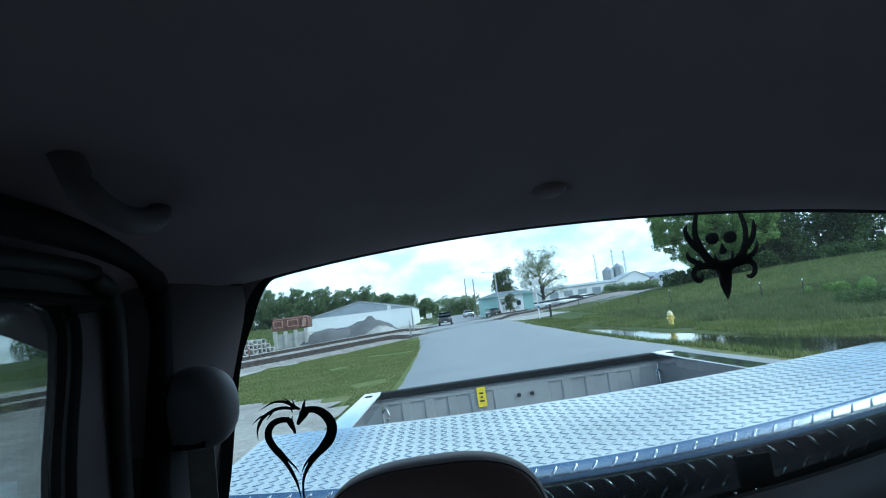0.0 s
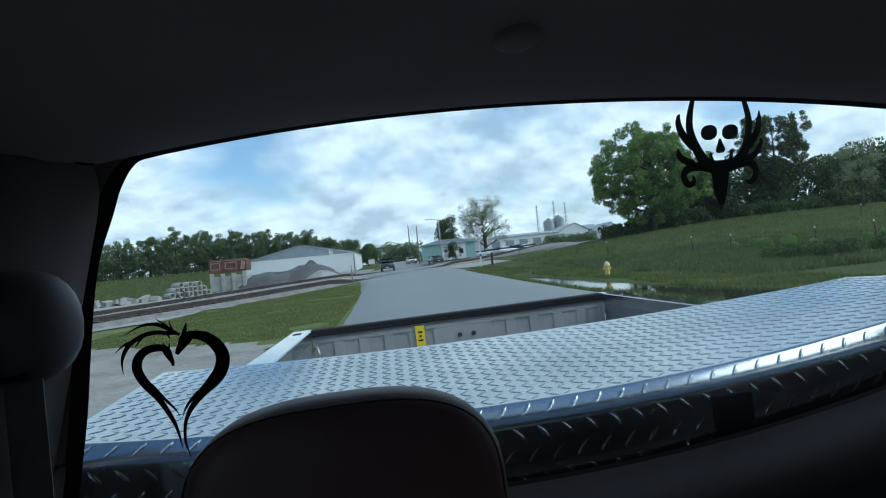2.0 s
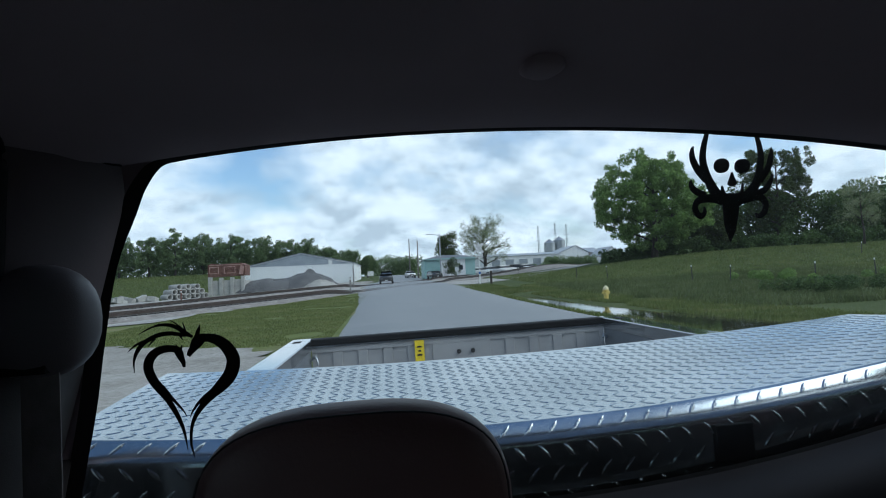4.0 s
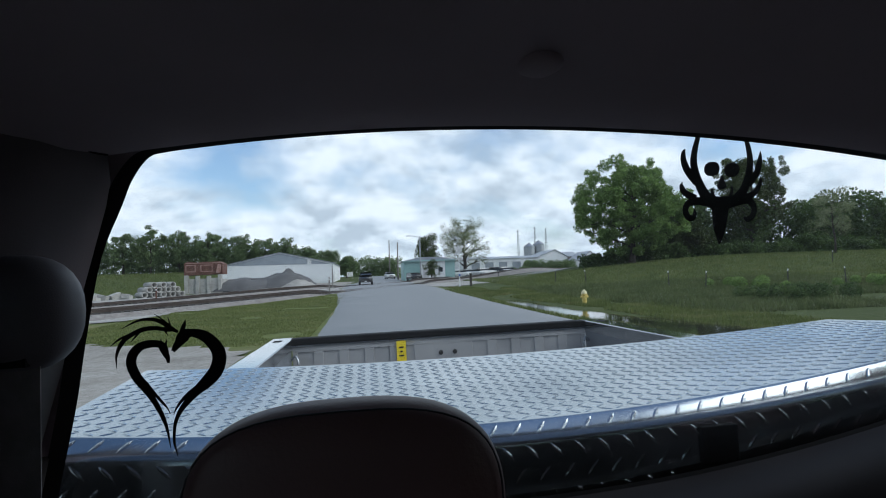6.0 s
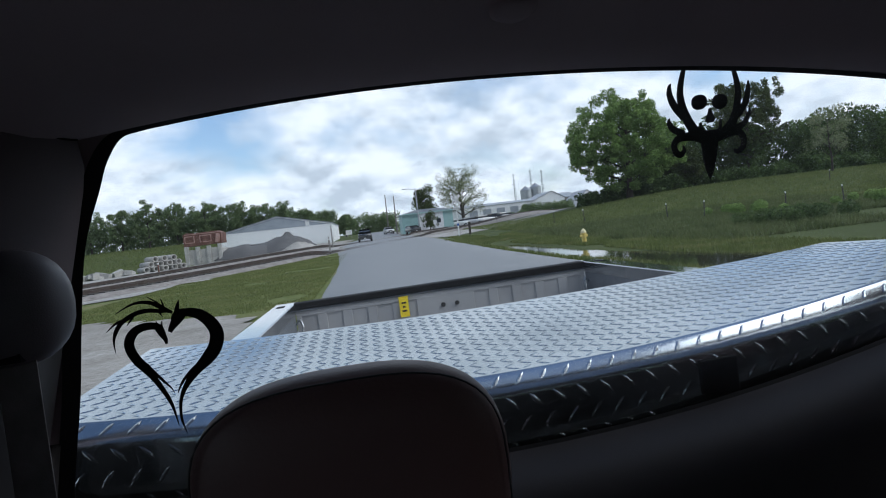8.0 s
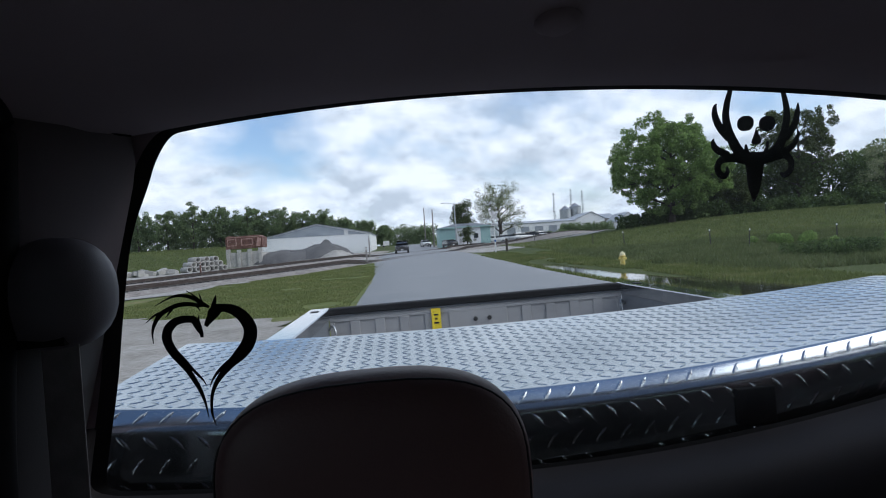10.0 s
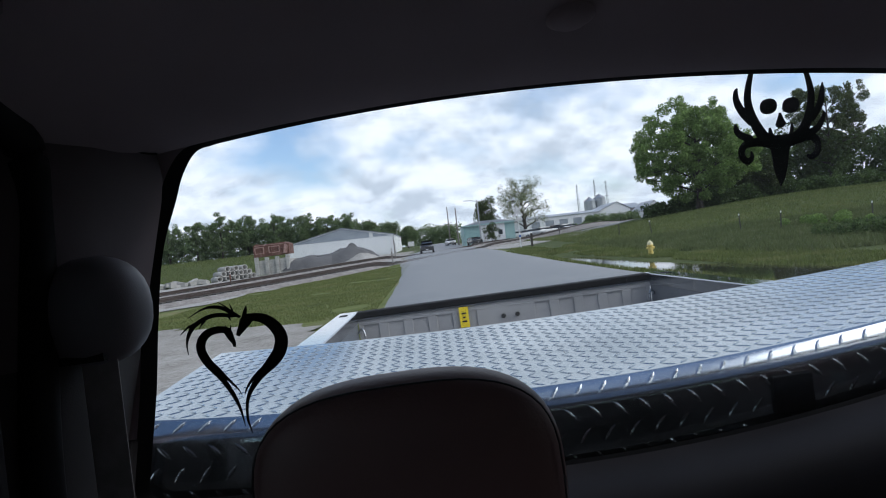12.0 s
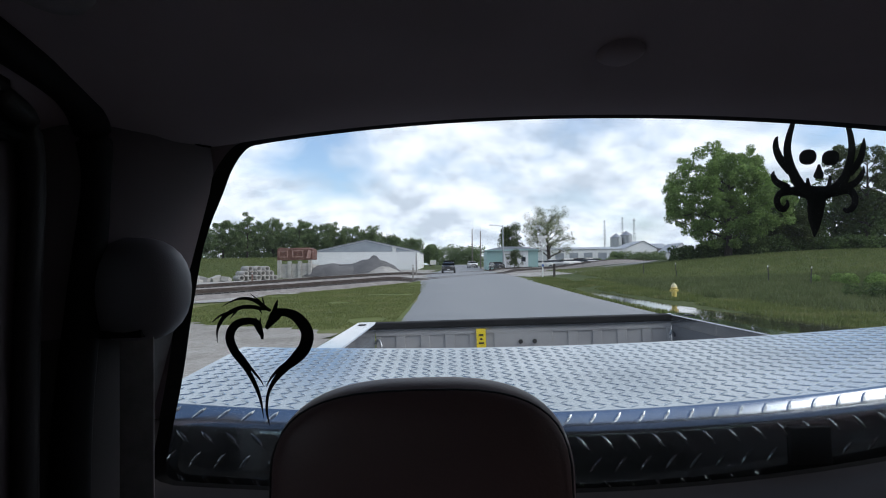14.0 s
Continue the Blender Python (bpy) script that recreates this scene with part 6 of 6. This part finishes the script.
utility_pole((-6.1, 39.5, 0), 8.9, "tall weathered wooden utility pole on the grass verge")
utility_pole((-6.9, 12.6, 0), 10.5, "thick weathered wooden utility pole on the grass verge")
utility_pole((16.5, 57.0, 0.2), 6.5, "grey wooden post among the trees")
wire((-6.1, 39.5, 8.6), (-6.9, 12.6, 10.2), 0.9)
wire((-6.1, 39.5, 8.3), (-6.9, 12.6, 9.6), 1.1)
wire((-6.1, 39.5, 8.5), (-36.0, 42.0, 6.8), 0.9)
wire((-6.1, 39.5, 8.5), (16.0, 57.0, 6.6), 0.7)


def crossing_warning_sign():
    s = thing("railway_warning_sign", pose(5.6, 50.5, ground_z(5.6, 50.5 + AHEAD)), "yellow round railway warning sign on a thin steel post", "road sign")
    part("post", boxed(((-0.03, -0.02, -0.1), (0.03, 0.02, 2.45))), M_galv, s)
    disc = bmesh.new()
    tube(disc, [(-0.02, -0.025, 2.05), (-0.02, -0.04, 2.05)], 0.38, 28)
    d = part("disc", disc, M_sign_yellow, s, "yellow disc")
    bm = bmesh.new()
    for a in (45, -45):
        box(bm, (-0.33, -0.046, -0.035), (0.33, -0.043, 0.035), m=Matrix.Translation((-0.02, 0, 2.05)) @ pose(0, 0, 0, 0, a, 0))
    part("cross", bm, M_black_paint, d, "black diagonal cross")


crossing_warning_sign()
second, sb = metal_building("metal_building", (-19.5, 30.0), 12.0, 9.0, 5.0, 6.7, "white metal garage building with a grey roof edge", 0.9, True)
gd = sb("roller_door", boxed(((-19.49, 32.0, 0), (-19.44, 36.5, 4.0))), M_white_trim, second, "white overhead door")
for k in range(6):
    sb("panel", boxed(((-19.45, 32.05, 0.05 + 0.66 * k), (-19.425, 36.45, 0.66 + 0.66 * k)), bevel=0.008), M_white_trim, gd)
rubble_rng = random.Random(8)
rubble = bmesh.new()
for _ in range(60):
    r = rubble_rng.uniform(0.12, 0.45)
    a, q = rubble_rng.uniform(0, 6.28), rubble_rng.random() ** 0.6
    m = pose(2.6 * q * math.cos(a), 1.6 * q * math.sin(a), max(0.05, 1.25 * (1 - q)), rubble_rng.uniform(0, 90), rubble_rng.uniform(0, 90), rubble_rng.uniform(0, 90))
    for v in box(rubble, (-r, -r * 0.7, -r * 0.5), (r, r * 0.6, r * 0.5), 0.0, m):
        v.co += Vector((rubble_rng.uniform(-0.3, 0.3), rubble_rng.uniform(-0.3, 0.3), rubble_rng.uniform(-0.2, 0.2))) * r
heap = mesh_object("rubble_heap", rubble, M_ballast)
heap.location = (-24.6, 56.6, 0)
tagged(heap, "heap of broken grey concrete lumps beside the building", "rubble", kind="stuff")
tyres = thing("tyre_row", pose(-20.9, 57.1, 0), "row of old dark tyres stood side by side on the gravel", "tyres")
for k in range(11):
    bm = bmesh.new()
    n = 16
    tube(bm, [(k * 0.23, 0.22 * math.cos(2 * math.pi * i / n), 0.32 + 0.22 * math.sin(2 * math.pi * i / n)) for i in range(n + 1)], 0.1, 8)
    part("tyre", bm, M_tyre, tyres)
fence = thing("board_fence", pose(-23.6, 64.5, 0), "dark weathered board fence beside the white building", "fence")
board = boxed(((-0.085, -0.012, 0.05), (0.085, 0.012, 2.75)), bevel=0.004)
first_board = part("board", board, M_dark_wood, fence)
for k in range(1, 40):
    b2 = new("board", first_board.data)
    b2.parent = fence
    b2.location = (-0.185 * k, 0, 0.03 * math.sin(k * 5.3))
for zz in (0.6, 2.2):
    part("rail", boxed(((-7.3, 0.014, zz), (0.0, 0.06, zz + 0.1))), M_dark_wood, fence)
marker_post(-14.6, 56.0, 1.3, M_wood_grey, "thin leaning stake in the grass")
tree((10.6, 40.5, 0.1), 7.6, 4.2, "broad bushy green tree with a short dark trunk, on the lawn", M_leaf, 34000, 0.18, 3, 0.4, 0.9, 16, (-0.9, 0.4), 0.22, crown_low=1.2, lobes=((-0.4, 0, 3.4, 4.0, 2.2, 50), (-3.3, 0.5, 2.1, 1.7, 1.4, 16), (-2.2, 0, 6.0, 1.5, 1.3, 12), (3.1, 0.2, 2.2, 1.9, 1.0, 18), (0.5, -1.5, 1.9, 2.4, 0.7, 16)))
tree((7.2, 46.5, 0.0), 8.8, 3.4, "slender leafy tree beside the side drive", M_leaf, 13000, 0.15, 5, 0.14, 0.9, 11, (-1.0, 0), 0.25, crown_low=1.6, lobes=((-2.6, 0, 6.2, 1.8, 1.7, 14), (0.2, 0, 2.6, 1.8, 1.6, 14)))
tree((14.4, 43.0, 0.3), 4.6, 2.6, "round dark green shrub-like tree on the lawn", M_leaf_dark, 12000, 0.15, 6, 0.2, 0.9, 11, (0.3, 0), 0.15, crown_low=0.6)
tree((20.5, 50.0, 1.0), 15.5, 8.6, "tall leaning tree with arching limbs and thin spring leaves", M_leaf_pale, 12000, 0.22, 11, 0.32, 1.8, 19, (-5.5, 0), 0.42, spread_pow=0.9, lobes=((-2.5, 0, 9.0, 5.0, 2.0, 14),))
tree((23.7, 54.0, 1.3), 17.0, 2.6, "tall slim tree with a straight trunk and thin leaves", M_leaf_pale, 5000, 0.24, 12, 0.24, 1.4, 12, (0.3, 0), 0.4, spread_pow=0.9)
for k, (tx, ty, th, sp, mt, lv) in enumerate(((29.2, 55, 17, 4.2, M_leaf, 18000), (34, 60, 19, 5.0, M_leaf, 20000), (35.5, 53, 24, 6.0, M_leaf_dark, 28000), (41, 55, 25, 6.4, M_leaf_dark, 28000), (47, 57, 24, 6.4, M_leaf_dark, 24000), (28.5, 43, 17, 5.0, M_leaf, 24000), (34, 44, 24, 6.2, M_leaf_dark, 30000), (38, 64, 18, 6.0, M_leaf, 18000), (40, 38, 24, 6.2, M_leaf_dark, 26000), (31, 32, 22, 5.8, M_leaf_dark, 24000))):
    tree((tx, ty, ground_z(tx, ty + AHEAD)), th, sp, "tall green lawn tree with a bare lower trunk", mt, int(lv * 0.66), 0.31, 70 + k, 0.3, 1.55, 18, (0, 0), 0.2, group="trees on the lawn", crown_low=2.0, lobes=((0, 0, th * 0.27, sp * 0.8, th * 0.09, 16),))
for k, (tx, ty, th, sp, mt) in enumerate(((9.9, 57.5, 5.4, 2.0, M_leaf), (11.6, 60.0, 6.8, 2.6, M_leaf), (13.6, 58.5, 6.0, 2.3, M_leaf), (15.8, 62.0, 6.4, 2.7, M_leaf_dark), (18.4, 60.0, 5.4, 2.5, M_leaf_dark), (21.5, 65.0, 5.6, 2.6, M_leaf), (12.8, 66.0, 6.4, 2.6, M_leaf_dark))):
    tree((tx, ty, ground_z(tx, ty + AHEAD)), th, sp, "leafy green young tree in the grove by the drive", mt, 6000, 0.17, 30 + k, 0.1, 0.85, 10, (0, 0), 0.12, group="trees of the grove")
thicket("undergrowth", 10.5, 46, 60, 70, 0.8, 3.0, 210, 34000, 0.16, M_leaf_dark, 61, "dense low undergrowth below the grove", 0.3, (0.4, 0.9))
thicket("low_hedge", 23, 75, 70, 73, 0.9, 2.6, 190, 28000, 0.16, M_leaf_dark, 63, "uneven green hedge before the house", 0.6, (0.35, 0.7))
tufts("rough_grass", [(5.9, 7.0, 6, 42)], 9000, 0.16, 17, "rough dark grass along the road's edge", M_lawn_blade, shift=AHEAD)
tufts("lawn_grass", [(6.6, 24, 8, 42)], 30000, 0.03, 18, "short mown grass blades of the lawn", M_lawn_blade, -1, AHEAD)
tufts("verge_grass", [(-13, -2.0, 8, 46)], 30000, 0.05, 19, "mown yellow-green grass blades of the verge", M_verge_blade, -1, AHEAD)
steel = fence_post(pose(18.1, 56.5, 0.3))
tagged(steel, "pale steel gate post beside the grove")
house = low_building("house", 34.0, 49.0, 78, 9, 2.7, 1.0, M_wood_grey, "grey single-storey house half hidden behind the lawn trees", [(2, 1.4, 1.2, M_window), (7, 1.0, 2.1, M_door), (11, 1.6, 1.2, M_window)], 0.8)
for child in house.children:
    if child.name.startswith("roof"):
        child.data.materials[0] = M_dark_wood
for ob in set(scene.objects) - behind:
    if ob.parent is None:
        ob.location.y += AHEAD
